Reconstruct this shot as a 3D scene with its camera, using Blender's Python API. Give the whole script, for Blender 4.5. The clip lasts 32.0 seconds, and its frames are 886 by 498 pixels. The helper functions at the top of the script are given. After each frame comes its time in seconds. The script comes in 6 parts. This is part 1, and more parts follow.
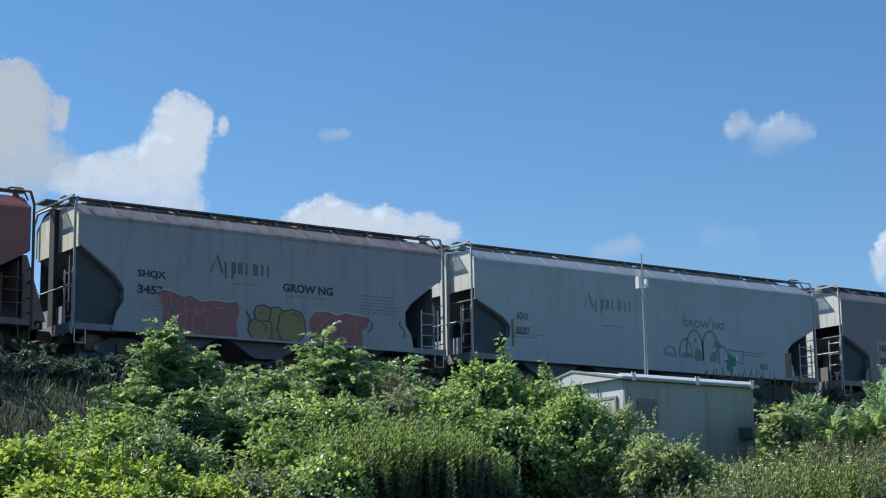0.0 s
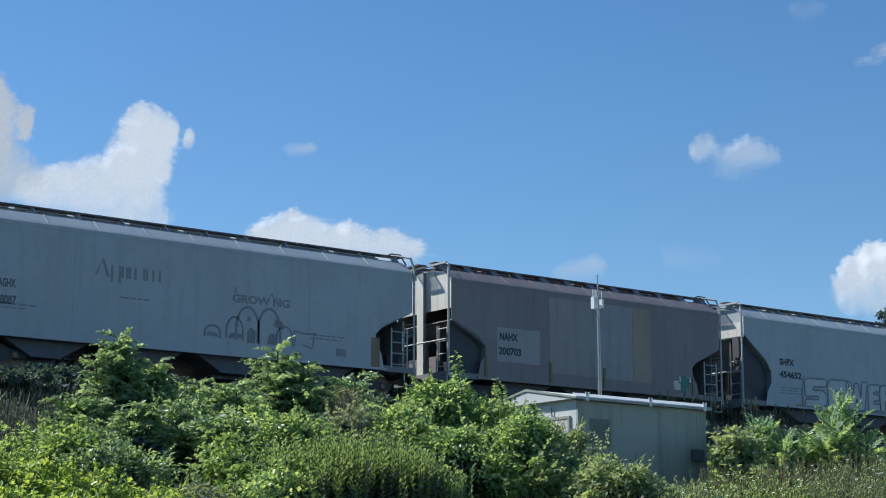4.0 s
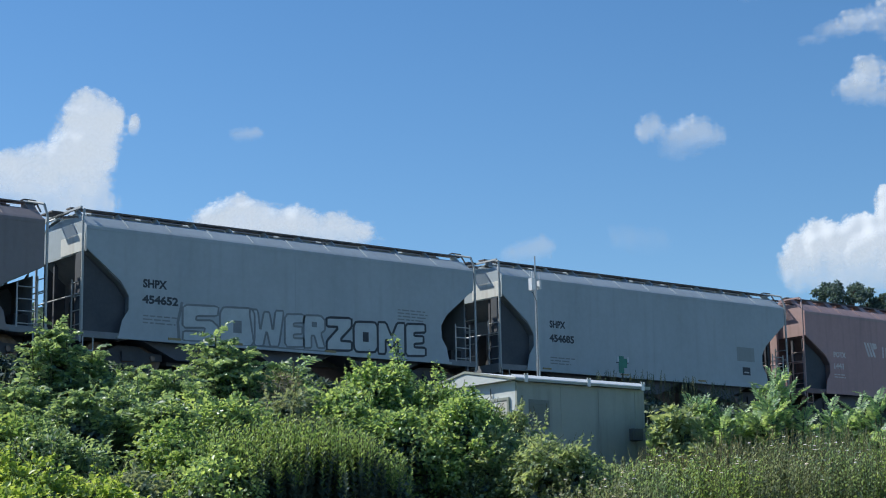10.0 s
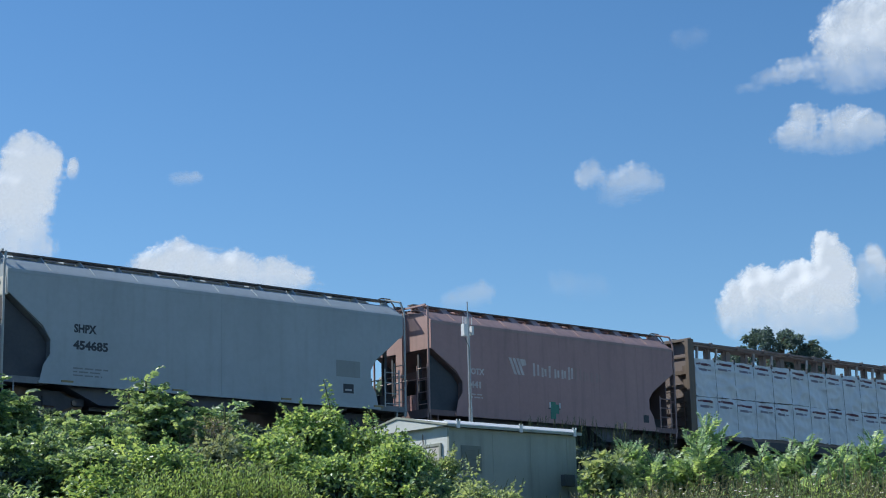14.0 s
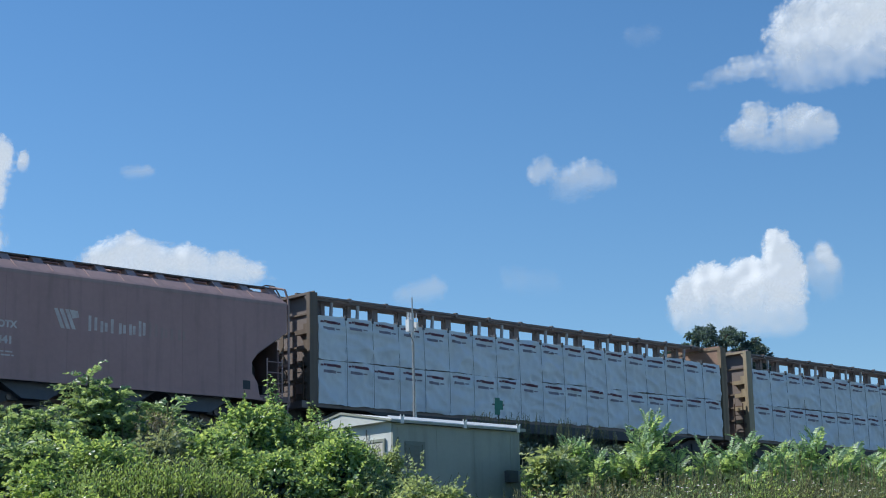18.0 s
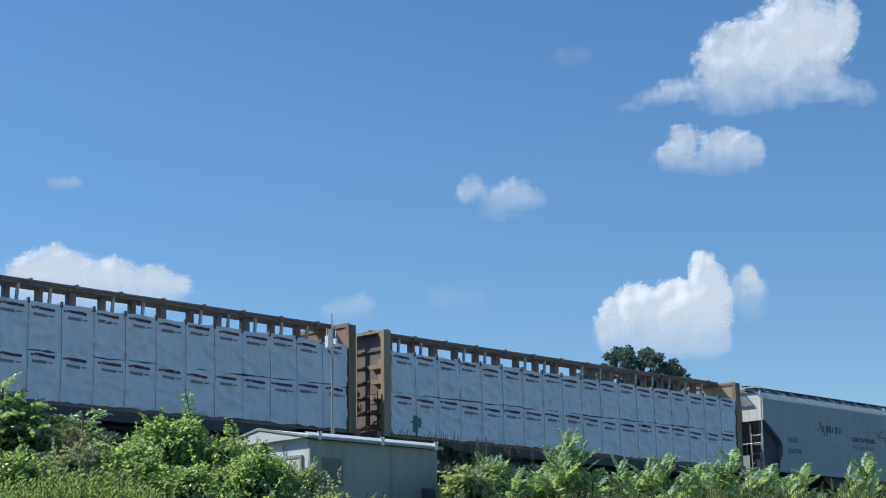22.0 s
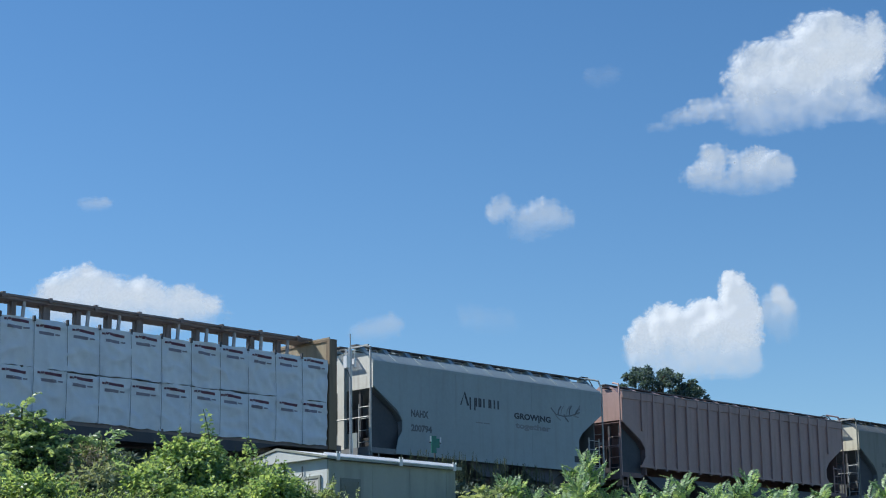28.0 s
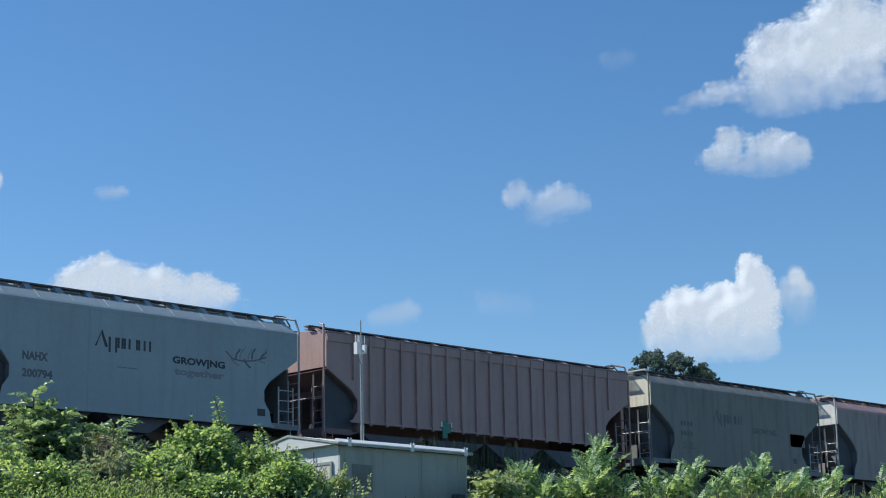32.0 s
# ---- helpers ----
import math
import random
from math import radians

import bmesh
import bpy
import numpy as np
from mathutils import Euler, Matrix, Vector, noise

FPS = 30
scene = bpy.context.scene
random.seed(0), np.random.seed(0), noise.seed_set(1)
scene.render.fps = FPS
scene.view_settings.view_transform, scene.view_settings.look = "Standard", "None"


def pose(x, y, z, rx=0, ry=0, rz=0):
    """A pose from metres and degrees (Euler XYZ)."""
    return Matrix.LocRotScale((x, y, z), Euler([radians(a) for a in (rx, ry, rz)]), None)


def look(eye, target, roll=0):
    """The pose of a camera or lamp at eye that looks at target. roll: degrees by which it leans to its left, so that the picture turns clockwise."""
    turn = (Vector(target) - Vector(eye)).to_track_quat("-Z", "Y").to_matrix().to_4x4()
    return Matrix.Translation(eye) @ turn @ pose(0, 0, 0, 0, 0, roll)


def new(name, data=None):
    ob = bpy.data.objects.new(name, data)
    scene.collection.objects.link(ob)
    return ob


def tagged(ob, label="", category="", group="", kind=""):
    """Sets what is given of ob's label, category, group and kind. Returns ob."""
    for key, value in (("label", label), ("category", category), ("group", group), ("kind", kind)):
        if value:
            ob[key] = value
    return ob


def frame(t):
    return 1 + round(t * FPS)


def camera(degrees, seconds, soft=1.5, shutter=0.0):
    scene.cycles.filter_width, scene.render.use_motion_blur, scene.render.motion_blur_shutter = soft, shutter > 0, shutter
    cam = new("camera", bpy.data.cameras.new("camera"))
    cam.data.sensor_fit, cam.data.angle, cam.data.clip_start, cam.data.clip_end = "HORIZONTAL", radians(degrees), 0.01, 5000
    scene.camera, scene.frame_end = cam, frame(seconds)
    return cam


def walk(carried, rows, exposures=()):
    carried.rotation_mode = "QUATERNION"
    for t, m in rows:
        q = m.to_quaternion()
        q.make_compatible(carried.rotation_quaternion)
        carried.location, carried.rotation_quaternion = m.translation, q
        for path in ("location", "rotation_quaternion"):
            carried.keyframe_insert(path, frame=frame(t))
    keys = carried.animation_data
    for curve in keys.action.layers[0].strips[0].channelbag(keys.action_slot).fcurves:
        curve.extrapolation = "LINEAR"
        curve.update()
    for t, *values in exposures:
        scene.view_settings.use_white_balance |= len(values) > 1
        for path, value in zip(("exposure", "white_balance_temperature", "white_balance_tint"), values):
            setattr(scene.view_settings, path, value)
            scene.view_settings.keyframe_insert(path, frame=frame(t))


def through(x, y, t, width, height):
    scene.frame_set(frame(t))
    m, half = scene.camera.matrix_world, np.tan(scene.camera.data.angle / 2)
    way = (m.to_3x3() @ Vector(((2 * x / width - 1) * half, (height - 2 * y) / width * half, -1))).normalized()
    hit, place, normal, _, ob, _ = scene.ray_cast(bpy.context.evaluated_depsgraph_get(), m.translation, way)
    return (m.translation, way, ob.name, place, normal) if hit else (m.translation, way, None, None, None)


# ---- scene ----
# Distances in metres. X runs along the track, Y away from the camera, Z up; the eye is at (0, 0, 1.6).
EYE_Z = 1.6
RAIL_Z = 8.2          # top of the rails
TRACK_Y = 50.4        # centre line of the track
# seconds, turn to the right, tilt upwards, roll (degrees)
AIM = [
    (0, 35.32, 10.58, -0.86), (0.5, 35.38, 10.45, -0.74), (1, 35.80, 10.45, -0.40), (1.5, 36.37, 10.50, -0.30), (2, 36.87, 10.64, -0.56),
    (2.5, 37.03, 10.81, -0.62), (3, 36.96, 10.93, -0.29), (3.5, 36.76, 11.03, 0.04), (5.5, 36.80, 11.44, -0.32), (6, 37.03, 11.27, -0.41),
    (6.5, 37.26, 10.94, -0.47), (7, 37.52, 10.72, -0.60), (7.5, 37.86, 10.68, -0.63), (8, 38.16, 10.67, -0.40), (8.5, 38.30, 10.62, -0.36),
    (9, 38.36, 10.55, -0.65), (9.5, 38.52, 10.50, -0.86), (10, 38.79, 10.55, -1.07), (10.5, 39.07, 10.75, -1.12), (11, 39.40, 10.97, -1.37),
    (11.5, 39.82, 11.19, -1.50), (12, 40.22, 11.49, -1.64), (12.5, 40.49, 11.76, -1.50), (13, 40.69, 11.85, -1.32), (13.5, 40.87, 11.86, -1.25),
    (15.5, 41.73, 12.51, -1.55), (16, 42.15, 12.59, -1.64), (16.5, 42.49, 12.57, -1.57), (17, 42.64, 12.43, -1.52), (17.5, 42.77, 12.14, -1.40),
    (18, 42.83, 11.79, -1.27), (18.5, 42.97, 11.56, -1.12), (19, 43.33, 11.49, -1.25), (19.5, 43.74, 11.72, -1.52), (20, 44.04, 12.11, -1.53),
    (20.5, 44.46, 12.40, -1.13), (21, 44.96, 12.31, -0.73), (21.5, 45.33, 12.17, -0.65), (22, 45.44, 12.30, -0.82), (22.5, 45.36, 12.55, -0.76),
    (23, 45.33, 12.65, -0.72), (23.5, 45.33, 12.59, -0.67), (24, 45.23, 12.52, -0.67), (24.5, 45.02, 12.53, -0.64), (25, 44.76, 12.53, -0.58),
    (25.5, 44.65, 12.61, -0.62), (27.5, 44.83, 13.04, -0.77), (28, 44.84, 12.96, -0.70), (28.5, 44.85, 12.86, -0.54), (29, 44.89, 12.81, -0.50),
    (29.5, 44.91, 12.84, -0.55), (30, 44.85, 12.87, -0.58), (30.5, 44.79, 12.90, -0.72), (31, 44.70, 12.96, -0.89), (31.5, 44.60, 12.86, -0.92),
    (32, 44.52, 12.50, -1.13),
]


def aim(turn, tilt, roll):
    return pose(0, 0, EYE_Z, 90 + tilt, 0, -turn) @ pose(0, 0, 0, 0, 0, roll)


cam = camera(27.953, 32.0, soft=1.05)
walk(cam, [(t, aim(a, b, c)) for t, a, b, c in AIM], exposures=[(0, -0.2, 6200, 8), (32, -0.2, 6200, 8)])

# seconds and metres that the train has rolled towards -X
ROLLED = [(0, 0.1), (1, 4.5), (2, 8.77), (3.5, 15.34), (5.5, 24.2), (9, 39.41), (13.5, 58.65), (15.5, 67.17), (19, 82.24), (22, 95.24),
          (24, 103.95), (25.5, 110.5), (27.5, 119.5), (32, 139.1)]

# ---- light: a high sun from behind the train and to the left, blue sky ----
SUN_DIR = Vector((-0.375, 0.60, 0.707)).normalized()
sun = new("sun", bpy.data.lights.new("sun", "SUN"))
sun.data.energy, sun.data.angle, sun.data.color = 6.0, radians(0.55), (1.0, 0.95, 0.86)
sun.matrix_world = look((0, 0, 60), Vector((0, 0, 60)) - SUN_DIR)
world = bpy.data.worlds.new("sky")
scene.world = world
world.use_nodes = True
wn = world.node_tree.nodes
sky = wn.new("ShaderNodeTexSky")
sky.sky_type = "NISHITA"
sky.sun_disc = False
sky.sun_elevation = math.asin(SUN_DIR.z)
sky.sun_rotation = math.atan2(SUN_DIR.x, SUN_DIR.y)
sky.air_density, sky.dust_density, sky.ozone_density = 1.0, 0.1, 4.0
wn["Background"].inputs[1].default_value = 0.137
tone = wn.new("ShaderNodeHueSaturation")
tone.inputs["Saturation"].default_value = 1.17
world.node_tree.links.new(sky.outputs[0], tone.inputs["Color"])
world.node_tree.links.new(tone.outputs[0], wn["Background"].inputs[0])


# ---- materials ----
def nodes_of(name):
    m = bpy.data.materials.new(name)
    m.use_nodes = True
    return m, m.node_tree.nodes, m.node_tree.links, m.node_tree.nodes["Principled BSDF"]


def surface(name, a, b, rough=0.6, metal=0.0, scale=1.5, fine=14.0, stain=None, stain_amount=0.0, streak=False, bump=0.0,
            random=0.0, dapple=1.0):
    """Two colours blended by coarse and fine noise, with optional stains that may run down in streaks."""
    m, n, l, p = nodes_of(name)
    tc = n.new("ShaderNodeTexCoord")
    co = tc.outputs["Object"]
    n1, n2 = n.new("ShaderNodeTexNoise"), n.new("ShaderNodeTexNoise")
    n1.inputs["Scale"].default_value, n1.inputs["Detail"].default_value = scale, 5
    n2.inputs["Scale"].default_value, n2.inputs["Detail"].default_value = fine, 4
    l.new(co, n1.inputs["Vector"])
    l.new(co, n2.inputs["Vector"])
    add = n.new("ShaderNodeMath")
    add.operation = "MULTIPLY_ADD"
    l.new(n2.outputs[0], add.inputs[0])
    add.inputs[1].default_value = 0.5
    l.new(n1.outputs[0], add.inputs[2])
    ramp = n.new("ShaderNodeMapRange")
    ramp.inputs[1].default_value, ramp.inputs[2].default_value = 0.75 - 0.25 * dapple, 0.75 + 0.25 * dapple
    l.new(add.outputs[0], ramp.inputs[0])
    mix = n.new("ShaderNodeMix")
    mix.data_type = "RGBA"
    mix.inputs[6].default_value, mix.inputs[7].default_value = (*a, 1), (*b, 1)
    l.new(ramp.outputs[0], mix.inputs[0])
    colour = mix.outputs[2]
    if stain:
        mp = n.new("ShaderNodeMapping")
        l.new(co, mp.inputs[0])
        mp.inputs[3].default_value = (2.2, 2.2, 0.22) if streak else (1, 1, 1)
        n3 = n.new("ShaderNodeTexNoise")
        n3.inputs["Scale"].default_value, n3.inputs["Detail"].default_value = 1.4, 7
        l.new(mp.outputs[0], n3.inputs["Vector"])
        r3 = n.new("ShaderNodeMapRange")
        r3.inputs[1].default_value, r3.inputs[2].default_value = 0.5, 0.78
        r3.inputs[4].default_value = stain_amount
        l.new(n3.outputs[0], r3.inputs[0])
        m3 = n.new("ShaderNodeMix")
        m3.data_type = "RGBA"
        l.new(r3.outputs[0], m3.inputs[0])
        l.new(colour, m3.inputs[6])
        m3.inputs[7].default_value = (*stain, 1)
        colour = m3.outputs[2]
    if random:
        oi = n.new("ShaderNodeObjectInfo")
        geo = n.new("ShaderNodeNewGeometry")
        s = n.new("ShaderNodeMath")
        s.operation = "ADD"
        l.new(oi.outputs["Random"], s.inputs[0])
        l.new(geo.outputs["Random Per Island"], s.inputs[1])
        mr = n.new("ShaderNodeMapRange")
        mr.inputs[1].default_value, mr.inputs[2].default_value = 0, 2
        mr.inputs[3].default_value, mr.inputs[4].default_value = 1 - random, 1 + random
        l.new(s.outputs[0], mr.inputs[0])
        hsv = n.new("ShaderNodeHueSaturation")
        l.new(mr.outputs[0], hsv.inputs["Value"])
        l.new(colour, hsv.inputs["Color"])
        colour = hsv.outputs[0]
    l.new(colour, p.inputs["Base Color"])
    p.inputs["Roughness"].default_value, p.inputs["Metallic"].default_value = rough, metal
    if bump:
        bp = n.new("ShaderNodeBump")
        bp.inputs["Strength"].default_value, bp.inputs["Distance"].default_value = bump, 0.03
        l.new(n2.outputs[0], bp.inputs["Height"])
        l.new(bp.outputs[0], p.inputs["Normal"])
    return m


def leaf_material(name, a, b, gloss=0.45, through=0.35):
    """Leaves with a cool upper side that glow yellow-green where light comes through, each a little different."""
    m, n, l, p = nodes_of(name)
    geo = n.new("ShaderNodeNewGeometry")

    def blend(red, green, blue):
        mix = n.new("ShaderNodeMix")
        mix.data_type = "RGBA"
        mix.inputs[6].default_value, mix.inputs[7].default_value = [(q[0] * red, q[1] * green, q[2] * blue, 1) for q in (a, b)]
        l.new(geo.outputs["Random Per Island"], mix.inputs[0])
        return mix.outputs[2]

    l.new(blend(1.14, 1.09, 1.6), p.inputs["Base Color"])
    p.inputs["Roughness"].default_value = gloss
    tr = n.new("ShaderNodeBsdfTranslucent")
    l.new(blend(2.45, 2.12, 1.6), tr.inputs[0])
    ms = n.new("ShaderNodeMixShader")
    ms.inputs[0].default_value = through * 0.85
    l.new(p.outputs[0], ms.inputs[1])
    l.new(tr.outputs[0], ms.inputs[2])
    l.new(ms.outputs[0], n["Material Output"].inputs[0])
    return m


def car_paint(name, c, dirt=(0.10, 0.085, 0.07), amount=0.5):
    return surface(name, c, tuple(v * 0.82 for v in c), 0.55, 0, 0.5, 6.0, dirt, amount, True, 0.03, 0, 1.2)


GRAY_DARK = car_paint("weathered gray paint", (0.37, 0.368, 0.385), (0.215, 0.195, 0.19), 0.5)
GRAY_LIGHT = car_paint("light gray paint", (0.355, 0.425, 0.445), (0.22, 0.21, 0.20), 0.3)
GRAY_BLUE = car_paint("cool gray paint", (0.45, 0.505, 0.53), (0.26, 0.26, 0.255), 0.25)
GRAY_PALE = car_paint("pale gray paint", (0.44, 0.49, 0.515), (0.24, 0.23, 0.225), 0.3)
BROWN = car_paint("brown oxide paint", (0.27, 0.235, 0.235), (0.165, 0.13, 0.12), 0.45)
RED = car_paint("faded red paint", (0.51, 0.305, 0.29), (0.20, 0.135, 0.12), 0.35)
RED_BRIGHT = car_paint("red paint", (0.33, 0.12, 0.105), amount=0.4)
PINKISH = car_paint("faded oxide paint", (0.47, 0.315, 0.29), amount=0.3)
TAN_GRAY = car_paint("olive gray paint", (0.225, 0.23, 0.205), (0.10, 0.085, 0.07), 0.6)
YELLOW_STEEL = car_paint("worn yellow paint", (0.25, 0.18, 0.11), (0.07, 0.045, 0.035), 0.8)
BEAM_BROWN = car_paint("rusty beam paint", (0.22, 0.18, 0.17), amount=0.5)
CREAM = surface("cream end panel", (0.80, 0.76, 0.62), (0.68, 0.64, 0.50), 0.6, stain=(0.2, 0.12, 0.06), stain_amount=0.5, streak=True)
PANEL_WHITE = surface("white end panel", (0.78, 0.78, 0.73), (0.66, 0.66, 0.61), 0.6, stain=(0.25, 0.16, 0.1), stain_amount=0.5, streak=True)
BLACK_STEEL = surface("black running gear", (0.06, 0.065, 0.078), (0.09, 0.092, 0.10), 0.75, 0.0, 3)
# Bay steel lightened and blued, so that its colour holds the glare haze.
HAZE_STEEL = surface("dark steel lightened for haze", (0.10, 0.115, 0.145), (0.13, 0.14, 0.165), 0.8, 0, 2)
# Near-black that puts the shade of the car ends into the parts' colour.
SHADE_BLACK = surface("black paint for shaded end parts", (0.035, 0.037, 0.042), (0.06, 0.058, 0.056), 0.85, 0, 3)
# End paints darkened to carry the shade between cars; the streaks are dirt.
END_SHADE = surface("gray end paint darkened for shade", (0.25, 0.265, 0.28), (0.21, 0.22, 0.225), 0.75, 0, 1.2, 9, (0.085, 0.085, 0.09), 0.4, True)
# Shade of the cut-away ends, put into a dark colour.
POCKET_SHADE = surface("dark paint standing for pocket shade", (0.066, 0.073, 0.086), (0.095, 0.102, 0.115), 0.8, 0, 1.2, 9)
END_SHADE_RED = surface("red end paint darkened for shade", (0.235, 0.16, 0.155), (0.20, 0.135, 0.13), 0.75, 0, 1.2, 9, (0.08, 0.055, 0.055), 0.5, True)
RUST_STEEL = surface("brown rusty steel", (0.10, 0.06, 0.04), (0.15, 0.09, 0.06), 0.8, 0.2, 3)
WHEEL_STEEL = surface("wheel steel", (0.12, 0.09, 0.075), (0.2, 0.16, 0.14), 0.5, 0.7, 6)
BOARD = surface("walkway grating", (0.20, 0.18, 0.175), (0.14, 0.125, 0.12), 0.8, 0.3, 3)
RAIL_PALE = surface("pale grab iron", (0.52, 0.53, 0.52), (0.42, 0.42, 0.4), 0.55, 0.1, 4)
INK = surface("dark lettering", (0.035, 0.04, 0.05), (0.06, 0.065, 0.075), 0.6)
INK_GRAY = surface("faded lettering", (0.20, 0.215, 0.225), (0.27, 0.285, 0.29), 0.6)
INK_WHITE = surface("pale lettering", (0.74, 0.66, 0.64), (0.58, 0.47, 0.45), 0.6, scale=3)
SPRAY_RED = surface("red spray paint", (0.34, 0.135, 0.125), (0.29, 0.125, 0.12), 0.6)
SPRAY_YELLOW = surface("ochre spray paint", (0.32, 0.25, 0.11), (0.26, 0.21, 0.10), 0.6)
SPRAY_PALE = surface("pale spray paint", (0.50, 0.50, 0.48), (0.40, 0.41, 0.41), 0.6)
SPRAY_LINE = surface("pinkish spray line", (0.42, 0.24, 0.23), (0.36, 0.19, 0.18), 0.6)
SPRAY_DARK = surface("dark spray paint", (0.07, 0.075, 0.085), (0.11, 0.115, 0.12), 0.6)
WRAP = surface("white lumber wrap", (0.82, 0.85, 0.88), (0.72, 0.75, 0.79), 0.42, 0, 0.9, 5, (0.5, 0.52, 0.56), 0.3, False, 0.4)
WRAP_INK = surface("printed wrap text", (0.12, 0.035, 0.06), (0.16, 0.06, 0.085), 0.6)
WRAP_FADED = surface("faint printed wrap text", (0.22, 0.20, 0.25), (0.30, 0.28, 0.33), 0.6)
STRAP = surface("gray strap webbing", (0.20, 0.22, 0.24), (0.27, 0.29, 0.31), 0.7)
# Dark tone that stands in for the shade between the packs.
GAP_SHADE = surface("dark tone for gap shade", (0.12, 0.10, 0.09), (0.09, 0.075, 0.07), 0.7, 0, 2, 25)
SHED_WALL = surface("pale green-gray siding", (0.385, 0.415, 0.36), (0.33, 0.36, 0.31), 0.55, 0, 0.8, 8, (0.14, 0.15, 0.12), 0.45, True)
SHED_ROOF = surface("white painted metal roof", (0.84, 0.85, 0.85), (0.76, 0.77, 0.77), 0.5, 0.0, 1.2, 9)
GALV = surface("galvanised steel", (0.50, 0.51, 0.52), (0.40, 0.41, 0.42), 0.4, 0.6, 3)
WHITE_BOX = surface("white plastic", (0.75, 0.76, 0.77), (0.68, 0.69, 0.70), 0.4, 0, 3)
DARK_BOX = surface("dark gray metal", (0.10, 0.11, 0.11), (0.14, 0.15, 0.15), 0.5, 0.2, 4)
SIGNAL_GREEN = surface("green target paint", (0.02, 0.22, 0.16), (0.015, 0.17, 0.12), 0.45, 0, 4)
SOIL = surface("weedy soil", (0.055, 0.07, 0.028), (0.10, 0.085, 0.05), 0.95, 0, 0.6, 7, bump=0.8)
BALLAST = surface("dark gray ballast stone", (0.09, 0.085, 0.08), (0.16, 0.15, 0.14), 0.95, 0, 2.0, 18, bump=1.0)
TIE_WOOD = surface("creosoted tie", (0.05, 0.04, 0.033), (0.08, 0.065, 0.05), 0.9, 0, 3, 20)
BARK = surface("gray-brown bark", (0.09, 0.07, 0.05), (0.14, 0.11, 0.085), 0.9, 0, 6, 30, bump=0.6)
STEM_GREEN = surface("green stems", (0.09, 0.12, 0.04), (0.13, 0.13, 0.06), 0.8, 0, 6)
LEAF_FROND = leaf_material("compound leaves", (0.084, 0.155, 0.084), (0.28, 0.40, 0.158), 0.4, 0.5)
LEAF_SUMAC = leaf_material("deep green fronds", (0.115, 0.215, 0.11), (0.35, 0.49, 0.19), 0.4, 0.5)
LEAF_VINE = leaf_material("glossy vine leaves", (0.10, 0.195, 0.08), (0.36, 0.49, 0.16), 0.34, 0.5)
LEAF_BRIGHT = leaf_material("bright yellow-green leaves", (0.138, 0.240, 0.052), (0.354, 0.460, 0.094), 0.45, 0.5)
LEAF_WEED = leaf_material("goldenrod leaves", (0.14, 0.25, 0.075), (0.32, 0.44, 0.125), 0.5, 0.4)
LEAF_DULL = leaf_material("dull weed leaves", (0.145, 0.20, 0.10), (0.28, 0.34, 0.17), 0.6, 0.4)
LEAF_PALE = leaf_material("pale green leaves", (0.17, 0.245, 0.11), (0.33, 0.42, 0.19), 0.55, 0.5)
# Leaf colour darkened to carry the shade inside and low on plants.
LEAF_SHADE = leaf_material("weed leaves darkened for shade", (0.055, 0.098, 0.066), (0.095, 0.142, 0.09), 0.7, 0.25)
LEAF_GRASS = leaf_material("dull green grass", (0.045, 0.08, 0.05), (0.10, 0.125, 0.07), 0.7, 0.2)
LEAF_DRY = leaf_material("dry brown stalks", (0.163, 0.165, 0.094), (0.256, 0.255, 0.156), 0.8, 0.3)
LEAF_RUSSET = leaf_material("half-dry stalks", (0.18, 0.185, 0.09), (0.30, 0.30, 0.15), 0.8, 0.35)
LEAF_TREE = leaf_material("dark tree leaves", (0.05, 0.092, 0.074), (0.10, 0.16, 0.125), 0.5, 0.4)
PETAL = leaf_material("white flower heads", (0.75, 0.76, 0.70), (0.85, 0.85, 0.8), 0.7, 0.3)


# ---- mesh helpers ----
def mesh_of(bm, material, smooth=False):
    me = bpy.data.meshes.new("mesh")
    bm.to_mesh(me)
    bm.free()
    me.materials.append(material)
    if smooth:
        me.polygons.foreach_set("use_smooth", [True] * len(me.polygons))
    return me


def part(name, bm, material, parent, label="", m=None, smooth=False):
    """One mesh object under a thing or a part. bm may be a bmesh or a mesh that is shared."""
    me = bm if isinstance(bm, bpy.types.Mesh) else mesh_of(bm, material, smooth)
    ob = new(name, me)
    ob.parent = parent
    if m is not None:
        ob.matrix_basis = m
    return tagged(ob, label)


def thing(name, label, category, m=None, group="", kind=""):
    ob = new(name)
    ob.empty_display_size = 0.3
    if m is not None:
        ob.matrix_basis = m
    return tagged(ob, label, category, group, kind)


def box(bm, x0, x1, y0, y1, z0, z1):
    v = [bm.verts.new((x, y, z)) for x in (x0, x1) for y in (y0, y1) for z in (z0, z1)]
    for f in ((0, 1, 3, 2), (4, 6, 7, 5), (0, 4, 5, 1), (2, 3, 7, 6), (0, 2, 6, 4), (1, 5, 7, 3)):
        bm.faces.new([v[i] for i in f])
    return v


def boxes(*bs):
    bm = bmesh.new()
    for b in bs:
        box(bm, *b)
    return bm


